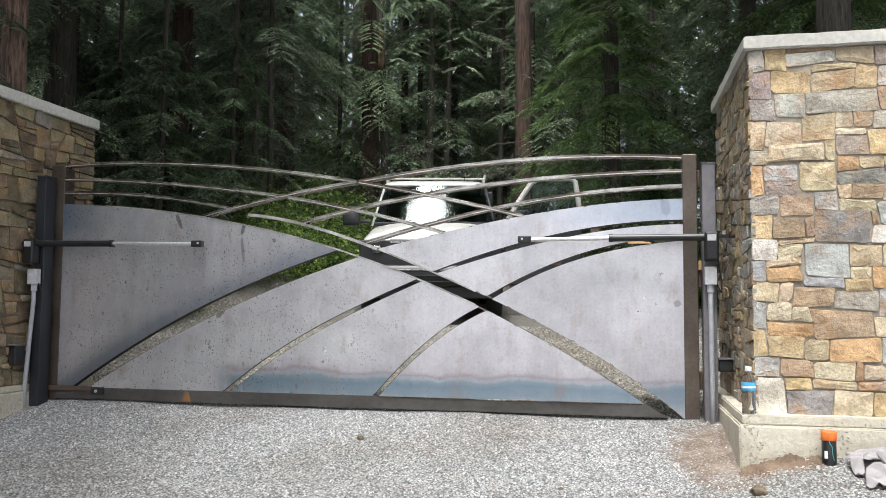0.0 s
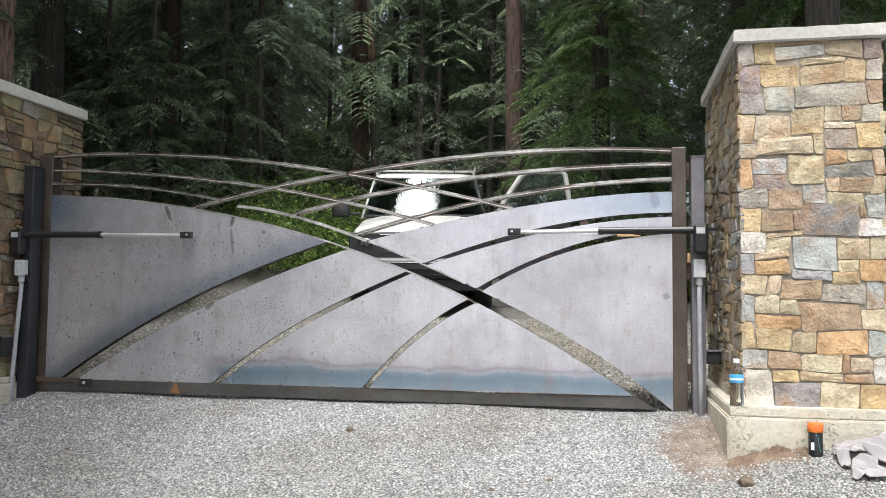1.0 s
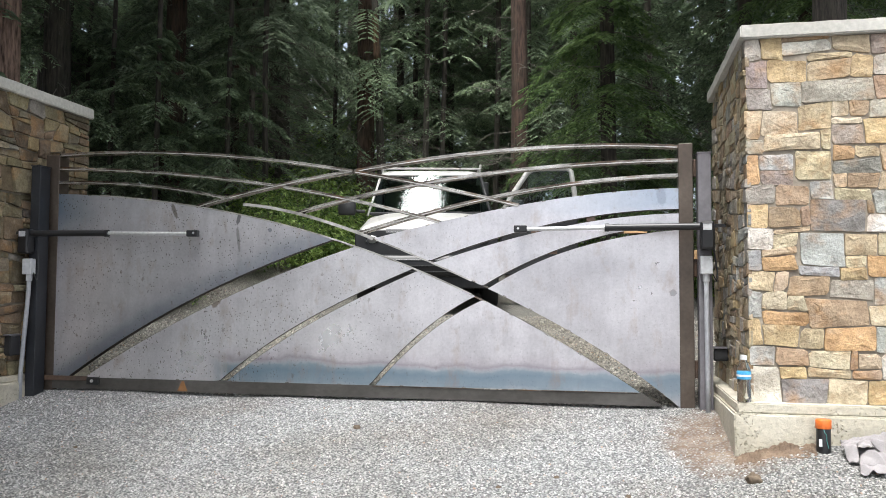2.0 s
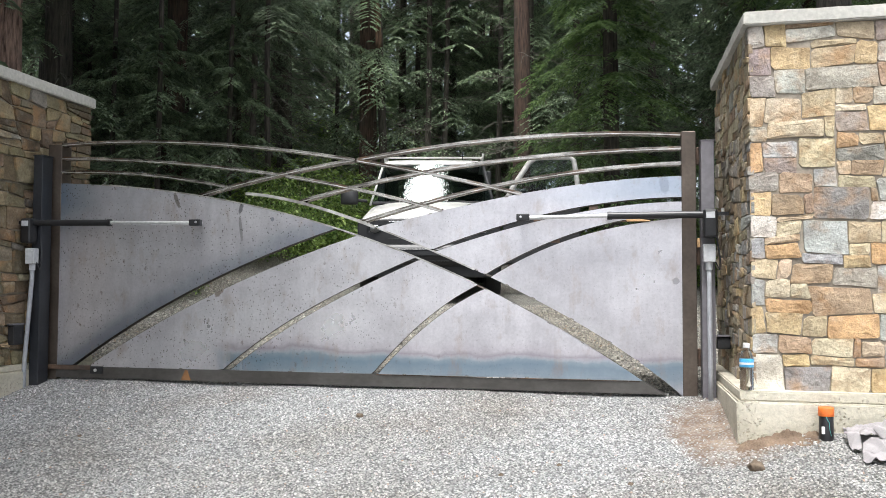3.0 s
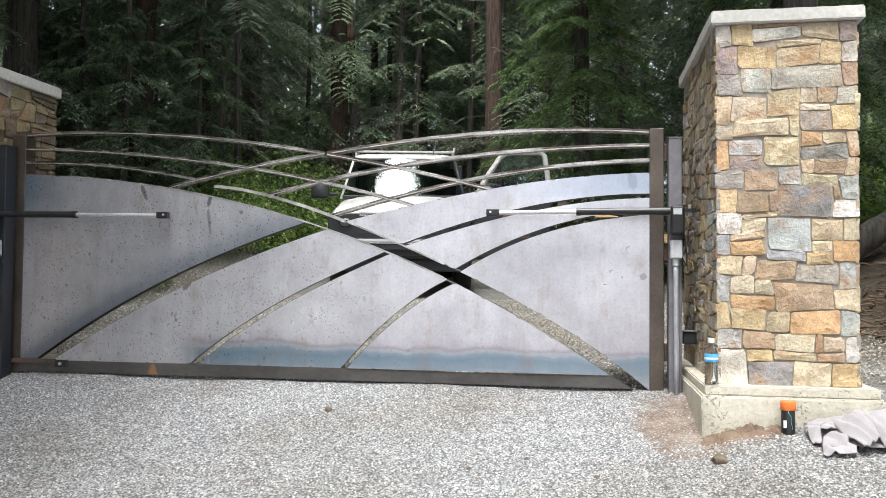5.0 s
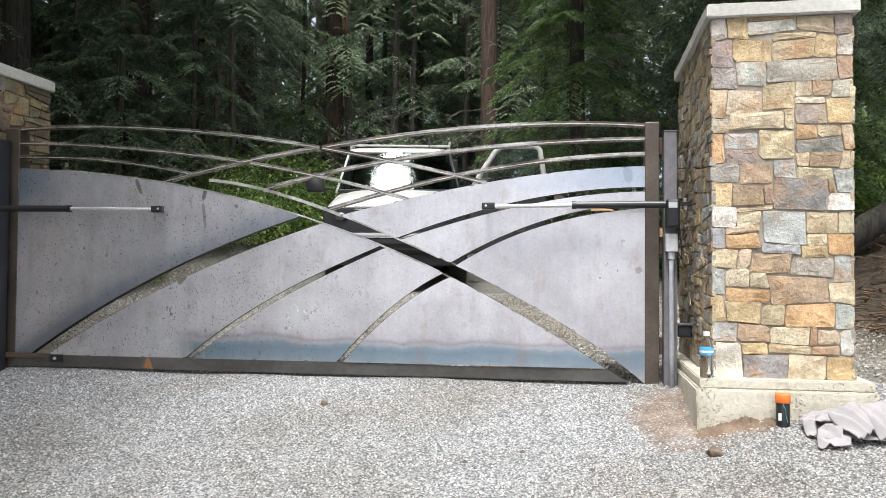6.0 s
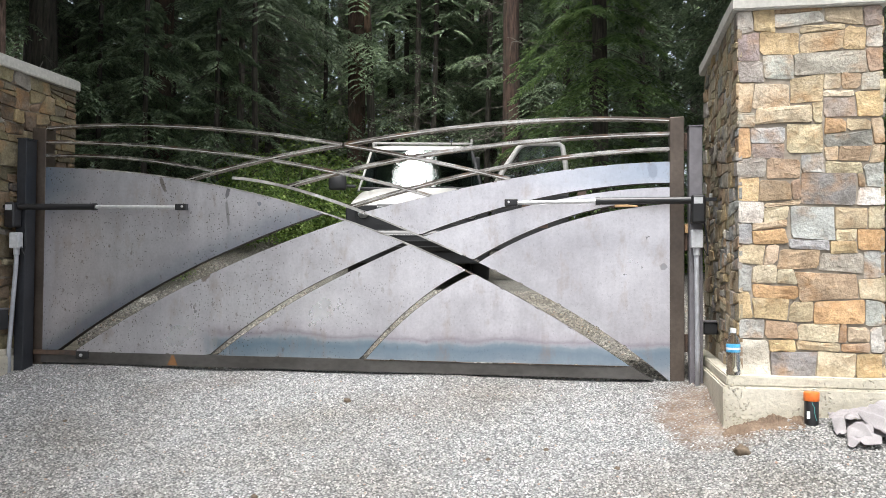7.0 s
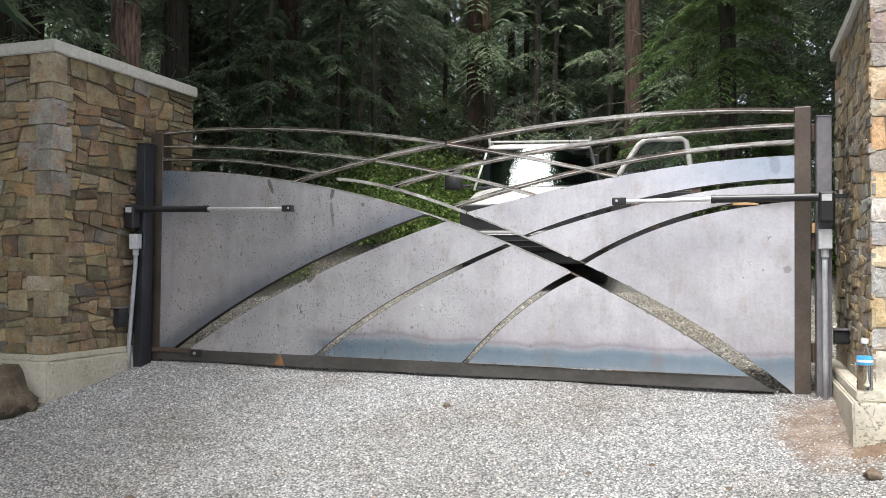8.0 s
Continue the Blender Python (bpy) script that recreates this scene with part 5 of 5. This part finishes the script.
truck((1.38, 5.0, ground_z(1.2, 6.5) - 0.01), 10.4)


# ---------------------------------------------------------------- wood
def from_arrays(name, verts, faces, mat, parent=None, smooth=False):
    me = bpy.data.meshes.new(name)
    me.from_pydata(verts, [], faces)
    me.materials.append(mat)
    if smooth:
        me.polygons.foreach_set("use_smooth", [True] * len(me.polygons))
    me.update()
    return me


def blades(rng, base, along, up, length, width):
    """Leaf blades as bent diamonds: arrays of base points, directions, normals, lengths and widths."""
    side = np.cross(along, up)
    side /= np.maximum(np.linalg.norm(side, axis=1, keepdims=True), 1e-6)
    tip = base + along * length[:, None] - np.array([0, 0, 1.0]) * (0.25 * length)[:, None]
    mid = base + along * (0.5 * length)[:, None]
    v = np.stack([base, mid + side * width[:, None], tip, mid - side * width[:, None]], axis=1).reshape(-1, 3)
    f = np.arange(len(v)).reshape(-1, 4)
    return v, f


def crown_mesh(name, seed, z0, z1, count, reach, twigs, per, blade, mat, fat=0.12):
    """Drooping conifer boughs: each bough carries flat sprays of twigs set with small blades."""
    rng = np.random.default_rng(seed)
    V, n0, F = [], 0, []
    for i in range(count):
        h = z0 + (z1 - z0) * ((i + rng.uniform(0, 1)) / count) ** 0.9
        az = rng.uniform(0, 2 * math.pi)
        L = reach * (1 - 0.65 * (h - z0) / (z1 - z0)) * rng.uniform(0.55, 1.1)
        d = np.array([math.cos(az), math.sin(az), 0])
        lat = np.array([-d[1], d[0], 0])
        rise, droop = rng.uniform(-0.05, 0.35), rng.uniform(0.35, 0.75)
        s = np.repeat(np.linspace(0.18, 1.0, twigs), 2) + rng.uniform(-0.02, 0.02, twigs * 2)
        sign = np.tile([1.0, -1.0], twigs)
        p = np.outer(s * L, d) + np.outer(rise * L * s - droop * L * s ** 2, [0, 0, 1]) + [0, 0, h]
        tl = L * (0.34 - 0.22 * s) * rng.uniform(0.7, 1.2, len(s)) + 0.05
        ang = rng.uniform(0.75, 1.1, len(s))
        td = np.outer(np.cos(ang), d) + (np.sin(ang) * sign)[:, None] * lat + np.outer(rng.uniform(-0.45, -0.1, len(s)), [0, 0, 1])
        td /= np.linalg.norm(td, axis=1, keepdims=True)
        u = (np.arange(per) + 0.5) / per
        base = p[:, None, :] + td[:, None, :] * (tl[:, None] * u)[..., None] - np.array([0, 0, 1.0]) * (0.35 * tl[:, None] * u ** 2)[..., None]
        base = base.reshape(-1, 3)
        td2 = np.repeat(td, per, axis=0)
        alt = np.tile(np.where(np.arange(per) % 2, 1.0, -1.0), len(s))
        lat2 = np.cross(td2, [0, 0, 1.0])
        along = td2 + lat2 * (alt * rng.uniform(0.6, 1.05, len(alt)))[:, None] + rng.normal(0, 0.16, td2.shape)
        along /= np.linalg.norm(along, axis=1, keepdims=True)
        up = np.array([0, 0, 1.0]) + rng.normal(0, 0.35, along.shape)
        ln = blade * rng.uniform(0.6, 1.3, len(along))
        v, f = blades(rng, base, along, up, ln, ln * rng.uniform(0.75, 1.25, len(ln)) * fat)
        V.append(v)
        F.append(f + n0)
        n0 += len(v)
    return from_arrays(name, np.concatenate(V).tolist(), np.concatenate(F).tolist(), mat)


def trunk_mesh(name, seed, r, height, lean=0.0):
    rng = random.Random(seed)
    bm = bmesh.new()
    pts = [(lean * (h / height) * height + 0.03 * math.sin(h * 0.8 + seed), 0.03 * math.sin(h * 0.6 + seed * 2), h) for h in [-0.6, 0.0, 0.15, 0.4, 1.0, 2.0, 3.0, 4.5, 6.5, 9.0, height]]
    n = 18
    rings = []
    for p in pts:
        k = r * (1 - 0.6 * max(p[2], 0) / height) * (1 + 0.45 * math.exp(-max(p[2], 0) * 4))
        rings.append([bm.verts.new((p[0] + k * (1 + 0.06 * math.sin(5 * t + seed) + 0.05 * rng.uniform(-1, 1)) * math.cos(t), p[1] + k * (1 + 0.06 * math.sin(5 * t + seed)) * math.sin(t), p[2])) for t in (2 * math.pi * j / n for j in range(n))])
    for a, b in zip(rings, rings[1:]):
        for k in range(n):
            bm.faces.new((a[k], a[(k + 1) % n], b[(k + 1) % n], b[k]))
    me = bpy.data.meshes.new(name)
    bm.to_mesh(me)
    bm.free()
    me.polygons.foreach_set("use_smooth", [True] * len(me.polygons))
    return me


def limb_mesh(name, seed, z0, z1, count, reach):
    """Bare dead limbs, thin and drooping, forked once."""
    rng = random.Random(seed)
    bm = bmesh.new()
    for i in range(count):
        h, az, L = rng.uniform(z0, z1), rng.uniform(0, 2 * math.pi), reach * rng.uniform(0.4, 1.0)
        d = Vector((math.cos(az), math.sin(az), 0))
        bend, lift = Vector((-d.y, d.x, 0)) * rng.uniform(-0.4, 0.4), rng.uniform(-0.25, 0.25)
        pts = [d * (L * s) + bend * (L * s * s) + Vector((0, 0, h + lift * L * s - rng.uniform(0.1, 0.45) * L * s * s)) for s in (0, 0.17, 0.33, 0.5, 0.67, 0.83, 1.0)]
        pts = [pts[0]] + [p + Vector((rng.gauss(0, 0.022), rng.gauss(0, 0.022), rng.gauss(0, 0.022))) * L for p in pts[1:]]
        tube(bm, pts, 0.009, 4, 0.0025)
        for k in (2, 3, 4, 5):
            e = pts[k] + (d + bend * rng.uniform(-3, 3)).normalized() * L * rng.uniform(0.14, 0.32) + Vector((0, 0, rng.uniform(-0.2, 0.05) * L))
            tube(bm, [pts[k], (pts[k] + e) / 2 + Vector((0, 0, 0.02)), e], 0.006, 3, 0.002)
    me = bpy.data.meshes.new(name)
    bm.to_mesh(me)
    bm.free()
    me.materials.append(TWIG)
    return me


CROWNS = [crown_mesh("crown", 1, 1.8, 11.5, 60, 2.4, 15, 14, 0.085, NEEDLE, 0.17), crown_mesh("crown", 2, 1.5, 11.0, 62, 2.6, 15, 14, 0.085, NEEDLE, 0.17)]
SAPLING = crown_mesh("crown", 22, 0.3, 3.6, 46, 1.35, 13, 13, 0.075, NEEDLE, 0.17)
LIT = crown_mesh("crown", 21, 3.3, 9.0, 60, 1.45, 15, 14, 0.085, NEEDLE_LIT, 0.17)
PALE = [crown_mesh("crown", 5, 1.3, 9.0, 96, 1.6, 16, 14, 0.080, NEEDLE_PALE, 0.17)]
FARCROWN = [crown_mesh("crown", 7, 2.0, 15.0, 40, 2.8, 9, 7, 0.26, NEEDLE), crown_mesh("crown", 8, 3.0, 16.0, 42, 3.0, 9, 7, 0.26, NEEDLE)]
SHADE = crown_mesh("crown", 12, 0.8, 13.0, 110, 2.3, 8, 6, 0.5, NEEDLE, 0.095)
# high crowns above the view, added to shade the pillar and darken windshield reflections
CANOPY = crown_mesh("crown", 14, 6.8, 12.5, 130, 3.4, 9, 6, 0.5, NEEDLE, 0.095)
OVERHANG = crown_mesh("crown", 15, 7.8, 14.0, 150, 5.0, 12, 8, 0.36, NEEDLE, 0.095)
DEADWOOD = [limb_mesh("deadwood", 3, 0.9, 6.5, 34, 1.9), limb_mesh("deadwood", 4, 0.7, 5.5, 28, 1.6)]
SPARSE = limb_mesh("deadwood", 6, 0.9, 6.5, 15, 1.3)
TRUNKS = {}


def tree(x, y, r, bark, crown, limbs=None, lean=0.0, group="forest conifers", label=""):
    key = (round(r, 2), bark.name, lean)
    if key not in TRUNKS:
        TRUNKS[key] = trunk_mesh("trunk", len(TRUNKS) + 1, r, 15.0, lean)
        TRUNKS[key].materials.append(bark)
    g = thing("conifer_tree", label or "tall conifer with drooping dark green boughs", "tree", (x, y, ground_z(x, y)), group)
    g.rotation_euler = (0, 0, random.uniform(0, 6.28))
    if lean:
        g.rotation_euler = (0, 0, 0)
    new("trunk", TRUNKS[key]).parent = g
    if crown:
        c = new("crown", crown)
        c.parent = g
        tagged(c, kind="stuff")
    if limbs:
        l = new("deadwood", limbs)
        l.parent = g
        tagged(l, "bare dead limbs", kind="stuff")
    return g


random.seed(77)
# trunks that stand out, nearest first
for x, y, r, bark, c, l in (
        (-4.07, 4.48, 0.22, BARK_LIT, OVERHANG, None), (-4.8, 6.46, 0.22, BARK2, CROWNS[0], DEADWOOD[1]), (-6.36, 5.09, 0.25, BARK2, CROWNS[1], None),
        (-5.29, 7.23, 0.22, BARK2, CROWNS[0], DEADWOOD[0]), (-3.68, 8.0, 0.19, BARK, LIT, DEADWOOD[0]), (-3.47, 10.0, 0.07, BARK, None, DEADWOOD[1]), (-5.09, 10.9, 0.15, BARK2, CROWNS[0], DEADWOOD[1]),
        (-2.60, 8.79, 0.06, BARK_PALE, LIT, DEADWOOD[0]), (-2.87, 10.85, 0.15, BARK2, CROWNS[0], DEADWOOD[0]), (-2.21, 12.16, 0.05, BARK2, None, DEADWOOD[1]),
        (-1.22, 11.1, 0.19, BARK, CROWNS[1], DEADWOOD[1]), (-0.07, 11.5, 0.065, BARK2, None, SPARSE), (1.33, 11.94, 0.06, BARK2, None, DEADWOOD[1]),
        (1.23, 13.96, 0.07, BARK2, CROWNS[1], DEADWOOD[0]), (1.96, 10.0, 0.17, BARK, None, DEADWOOD[1]), (4.27, 11.09, 0.08, BARK2, CROWNS[0], DEADWOOD[0]),
        (5.6, 8.4, 0.13, BARK2, CROWNS[1], DEADWOOD[0]), (8.6, 7.4, 0.2, BARK2, CROWNS[0], None), (6.8, 9.5, 0.16, BARK, CROWNS[1], DEADWOOD[0])):
    tree(x, y, r, bark, c, l, label="tall conifer trunk with bark ridges and dead limbs" if c is None else "")
snag = tree(-0.60, 10.6, 0.085, BARK2, None, None, -0.06, label="leaning dark trunk with a peeled reddish patch")
peel = tube(bmesh.new(), [(-0.055 * h - 0.012, -0.028 + 0.012 * math.sin(h * 9), h) for h in (4.0, 4.12, 4.32, 4.55, 4.75, 4.9)], 0.070, 12, 0.062)
part("peeled_patch", peel, BARK_SNAG, snag, "reddish torn wood", True)
# cedars at the edge of the clearing, lit from the drive
for x, y, r in ((3.55, 8.2, 0.13), (6.5, 6.9, 0.12)):
    tree(x, y, r, BARK2, PALE[0], DEADWOOD[1], group="clearing cedars", label="young cedar with fresh light green drooping sprays")
for x, y, r, k in ((-3.4, 9.6, 0.07, 0), (-0.6, 13.0, 0.07, 1), (0.2, 12.0, 0.06, 0), (2.9, 11.6, 0.08, 1), (5.9, 10.2, 0.08, 0), (-6.4, 9.0, 0.09, 1), (-1.0, 13.2, 0.09, 0), (3.4, 13.0, 0.1, 1), (-3.9, 12.8, 0.1, 0), (1.9, 12.4, 0.07, 0)):
    tree(x, y, r, BARK2, CROWNS[k], DEADWOOD[k])
tree(-1.9, 7.8, 0.05, BARK2, LIT, DEADWOOD[1])
# filling the wood behind
for i in range(50):
    x, y = random.uniform(-16, 16), random.uniform(13.5, 27)
    if abs(x - 2.2 + 0.318 * y) < 1.1 and y > 14:  # a thin place where the sky shows
        x -= 2.6
    tree(x, y, random.choice((0.07, 0.12, 0.17)), random.choice((BARK, BARK2)), FARCROWN[i % 2], DEADWOOD[i % 2] if y < 19 else None)
for x, y in ((0.0, 13.6), (-0.9, 16.5), (0.9, 15.4), (-1.9, 19.0), (1.7, 17.8), (-0.4, 21.0), (-7.5, 14.6), (-9.0, 16.8), (-6.2, 16.5), (-10.6, 19.5), (-8.2, 12.4), (-7.4, 7.6), (-9.2, 9.4), (-8.0, 5.4), (9.0, 13.0), (11.5, 17.0), (10.0, 20.0), (13.2, 21.0)):
    tree(x, y, 0.13, BARK2, FARCROWN[int(y) % 2], DEADWOOD[int(y) % 2])
# hemlock saplings at the edge of the wood
for x, y in ((-4.1, 6.9), (-3.1, 6.5), (-2.3, 7.3), (-5.0, 7.6)):
    tree(x, y, 0.04, BARK2, SAPLING, None, group="hemlock saplings", label="young hemlock with flat dark green drooping sprays")
# walls of trees beside the drive, mostly out of view, added to shade it
random.seed(79)
for i in range(16):
    s = -1 if i % 2 else 1
    x = 2.0 + s * random.uniform(8.0, 12.5) if s < 0 else 2.0 + random.uniform(7.0, 11.0)
    tree(x, -8 + 1.1 * i + random.uniform(-0.5, 0.5), 0.2, BARK2, FARCROWN[i % 2], None, group="trees beside the drive")
# shading the left-hand pillar from outside the view
for i in range(11):
    tree(-3.5 - 1.4 * (i % 3) + random.uniform(-0.3, 0.3), -1.5 - 1.3 * i, 0.17, BARK2, SHADE, None, group="trees beside the drive")
for x, y in ((-2.3, -2.9), (-1.9, -5.2), (-3.4, -0.9), (-2.9, -4.1)):
    tree(x, y, 0.2, BARK2, CANOPY, None, group="trees beside the drive")
# added tree, hidden by the pillar, darkening the windshield's right-hand reflection
tree(5.9, 4.7, 0.2, BARK2, OVERHANG, None, group="trees beside the drive")
# trees added unseen across the road behind the viewer, darkening the left panels' reflection
for i in range(5):
    tree(-30 + 4.4 * i + random.uniform(-1, 1), random.uniform(-34, -27), 0.2, BARK2, FARCROWN[i % 2], None, group="trees across the road")


def far_woods():
    rng = np.random.default_rng(9)
    n = 22000
    x, y = rng.uniform(-40, 40, n), rng.uniform(27, 42, n)
    z = rng.uniform(0.0, 1, n) ** 1.15 * 20 + 0.6
    d = rng.normal(0, 1, (n, 3))
    d[:, 2] = d[:, 2] * 0.4 - 0.4
    d /= np.linalg.norm(d, axis=1, keepdims=True)
    ln = rng.uniform(0.4, 1.0, n)
    v, f = blades(rng, np.stack([x, y, z], 1), d, rng.normal(0, 1, (n, 3)), ln, ln * 0.25)
    tagged(new("far_woods", from_arrays("far_woods", v.tolist(), f.tolist(), NEEDLE)), "distant dark conifer woods", "woods", kind="stuff")
    bm = bmesh.new()
    for i in range(150):
        px, py = random.uniform(-32, 32), random.uniform(24, 42)
        tube(bm, [(px, py, 0), (px + random.uniform(-0.3, 0.3), py, 18)], random.uniform(0.08, 0.2), 7, 0.06)
    tagged(mesh_ob("far_trunks", bm, BARK2), "distant dark tree trunks in the woods", "woods", kind="stuff")


far_woods()


def shrub_mesh(name, seed, leaves, r, h, size):
    rng = np.random.default_rng(seed)
    a = rng.uniform(0, 2 * math.pi, leaves)
    rr = r * np.sqrt(rng.uniform(0, 1, leaves))
    z = h * rng.uniform(0.05, 1, leaves) * (1.05 - 0.6 * (rr / r) ** 2)
    base = np.stack([rr * np.cos(a), rr * np.sin(a), z], 1) + rng.normal(0, 0.03, (leaves, 3))
    d = np.stack([np.cos(a), np.sin(a), rng.uniform(-0.5, 0.4, leaves)], 1) + rng.normal(0, 0.5, (leaves, 3))
    d /= np.linalg.norm(d, axis=1, keepdims=True)
    ln = size * rng.uniform(0.6, 1.4, leaves)
    v, f = blades(rng, base, d, np.array([0, 0, 1.0]) + rng.normal(0, 0.4, (leaves, 3)), ln, ln * 0.28)
    return from_arrays(name, v.tolist(), f.tolist(), SHRUB)


def stem_mesh(name, seed, r, h):
    rng = random.Random(seed)
    bm = bmesh.new()
    for i in range(14):
        a, k = rng.uniform(0, 6.28), rng.uniform(0.3, 1.0)
        tube(bm, [(0.04 * math.cos(a), 0.04 * math.sin(a), -0.1), (0.4 * r * k * math.cos(a), 0.4 * r * k * math.sin(a), h * 0.5), (r * k * math.cos(a), r * k * math.sin(a), h * 0.85)], 0.008, 5, 0.003)
    me = bpy.data.meshes.new(name)
    bm.to_mesh(me)
    bm.free()
    me.materials.append(TWIG)
    return me


LEAVES = [shrub_mesh("foliage", 41, 2700, 0.85, 1.2, 0.066), shrub_mesh("foliage", 42, 2300, 0.75, 0.95, 0.072)]
STEMS = [stem_mesh("stem", 1, 0.75, 1.1), stem_mesh("stem", 2, 0.65, 0.85)]


def shrub(x, y, k, s=1.0):
    g = thing("shrub", "bright green leafy shrub under the conifers", "shrub", (x, y, ground_z(x, y)), "undergrowth shrubs")
    g.scale, g.rotation_euler = (s, s, s), (0, 0, random.uniform(0, 6.28))
    l = new("foliage", LEAVES[k])
    l.parent = g
    tagged(l, kind="stuff")
    st = new("stem", STEMS[k])
    st.parent = g
    tagged(st, kind="stuff")


random.seed(5)
for x, y, s in ((-0.75, 7.2, 1.0), (-1.2, 7.6, 1.1), (-0.85, 8.6, 1.1), (-2.0, 7.6, 1.0), (-2.7, 8.2, 1.0), (-3.6, 7.2, 0.8), (-1.4, 8.8, 1.2), (-4.0, 8.6, 1.0),
                (-0.6, 9.6, 1.2), (-5.4, 7.4, 0.9), (3.6, 9.2, 1.0), (4.4, 8.0, 0.9), (5.3, 8.6, 1.0), (4.9, 10.5, 1.1), (2.9, 11.0, 1.1), (6.2, 7.4, 0.8), (-3.3, 13.4, 2.2), (-2.3, 15.0, 2.6), (-4.6, 14.2, 2.4), (-1.5, 13.6, 1.9), (0.2, 13.0, 1.6), (-0.9, 7.0, 0.9), (-1.6, 7.0, 0.9), (8.5, 12.0, 2.2), (9.8, 14.0, 2.4), (7.4, 11.0, 1.8), (11.4, 15.5, 2.4), (-1.5, 5.7, 0.7), (-2.3, 5.3, 0.7), (-0.95, 6.1, 0.7), (-1.9, 4.7, 0.55), (-3.0, 4.9, 0.7), (-1.2, 6.6, 0.8)):
    shrub(x, y, random.randrange(2), s)


# fallen log and forest litter behind the right-hand pillar
log = tube(bmesh.new(), [(5.9, 4.5, ground_z(5.9, 4.5) + 0.05), (6.6, 4.6, ground_z(6.6, 4.6) + 0.30), (7.6, 4.8, ground_z(7.6, 4.8) + 0.62)], 0.15, 20, 0.13)
for v in log.verts:
    v.co += 0.03 * noise.noise_vector(v.co * 4)
tagged(mesh_ob("fallen_log", log, BARK2, smooth=True), "brown fallen log lying on the forest bank", "log")


def litter():
    bm = bmesh.new()
    rng = random.Random(8)
    for i in range(1300):
        x, y, a, L = rng.uniform(4.9, 7.6), rng.uniform(2.0, 6.0), rng.uniform(0, 6.28), rng.uniform(0.03, 0.22)
        z = ground_z(x, y) + rng.uniform(0.005, 0.06)
        tube(bm, [(x, y, z), (x + L * math.cos(a), y + L * math.sin(a), z + rng.uniform(-0.02, 0.05))], rng.uniform(0.004, 0.016), 5, 0.003)
    tagged(mesh_ob("forest_litter", bm, LITTER), "broken sticks and bark on the forest bank", "litter", kind="stuff")


litter()


def pebbles():
    """Loose crushed stone on the drive."""
    rng = np.random.default_rng(3)
    n = 150000
    y = -0.02 - 3.7 * rng.uniform(0, 1, n) ** 0.85
    x = rng.uniform(-1.6, 5.9, n)
    back = rng.uniform(0, 1, n) < 0.30
    y = np.where(back, 0.02 + 5.2 * rng.uniform(0, 1, n), y)
    keep = ~((y > -0.87) & (y < 0.7) & (((x > 4.10) & (x < 5.0)) | ((x < -0.1) & (x > -1.0))))
    soil = ((x - 4.12) * 1.9) ** 2 + ((y + 0.52) * 1.25) ** 2 < 0.30
    keep &= ~soil | (rng.uniform(0, 1, n) < 0.12)
    x, y = x[keep], y[keep]
    n = len(x)
    grow = 1 + 0.75 * (y > 0)
    z = np.array([ground_z(a, b) for a, b in zip(x, y)])
    unit = np.array([[1, 0, 0], [-0.5, 0.85, 0.1], [-0.6, -0.75, -0.1], [0.1, 0.1, 0.75], [0.1, -0.1, -0.8]])
    s = rng.uniform(0.0032, 0.0085, n) * grow
    a = rng.uniform(0, 2 * math.pi, n)
    t = rng.normal(0, 0.5, n)
    c, sn = np.cos(a), np.sin(a)
    P = unit[None] * rng.uniform(0.6, 1.35, (n, 5, 1)) * s[:, None, None]
    px, py, pz = P[..., 0], P[..., 1], P[..., 2]
    qy, qz = py * np.cos(t)[:, None] - pz * np.sin(t)[:, None], py * np.sin(t)[:, None] + pz * np.cos(t)[:, None]
    X = px * c[:, None] - qy * sn[:, None] + x[:, None]
    Y = px * sn[:, None] + qy * c[:, None] + y[:, None]
    Z = qz + (z + s * 0.25)[:, None]
    v = np.stack([X, Y, Z], 2).reshape(-1, 3)
    tri = np.array([[0, 1, 3], [1, 2, 3], [2, 0, 3], [1, 0, 4], [2, 1, 4], [0, 2, 4]])
    f = (np.arange(n) * 5)[:, None, None] + tri[None]
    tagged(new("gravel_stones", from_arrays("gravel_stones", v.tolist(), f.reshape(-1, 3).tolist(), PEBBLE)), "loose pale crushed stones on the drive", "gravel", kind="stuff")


pebbles()
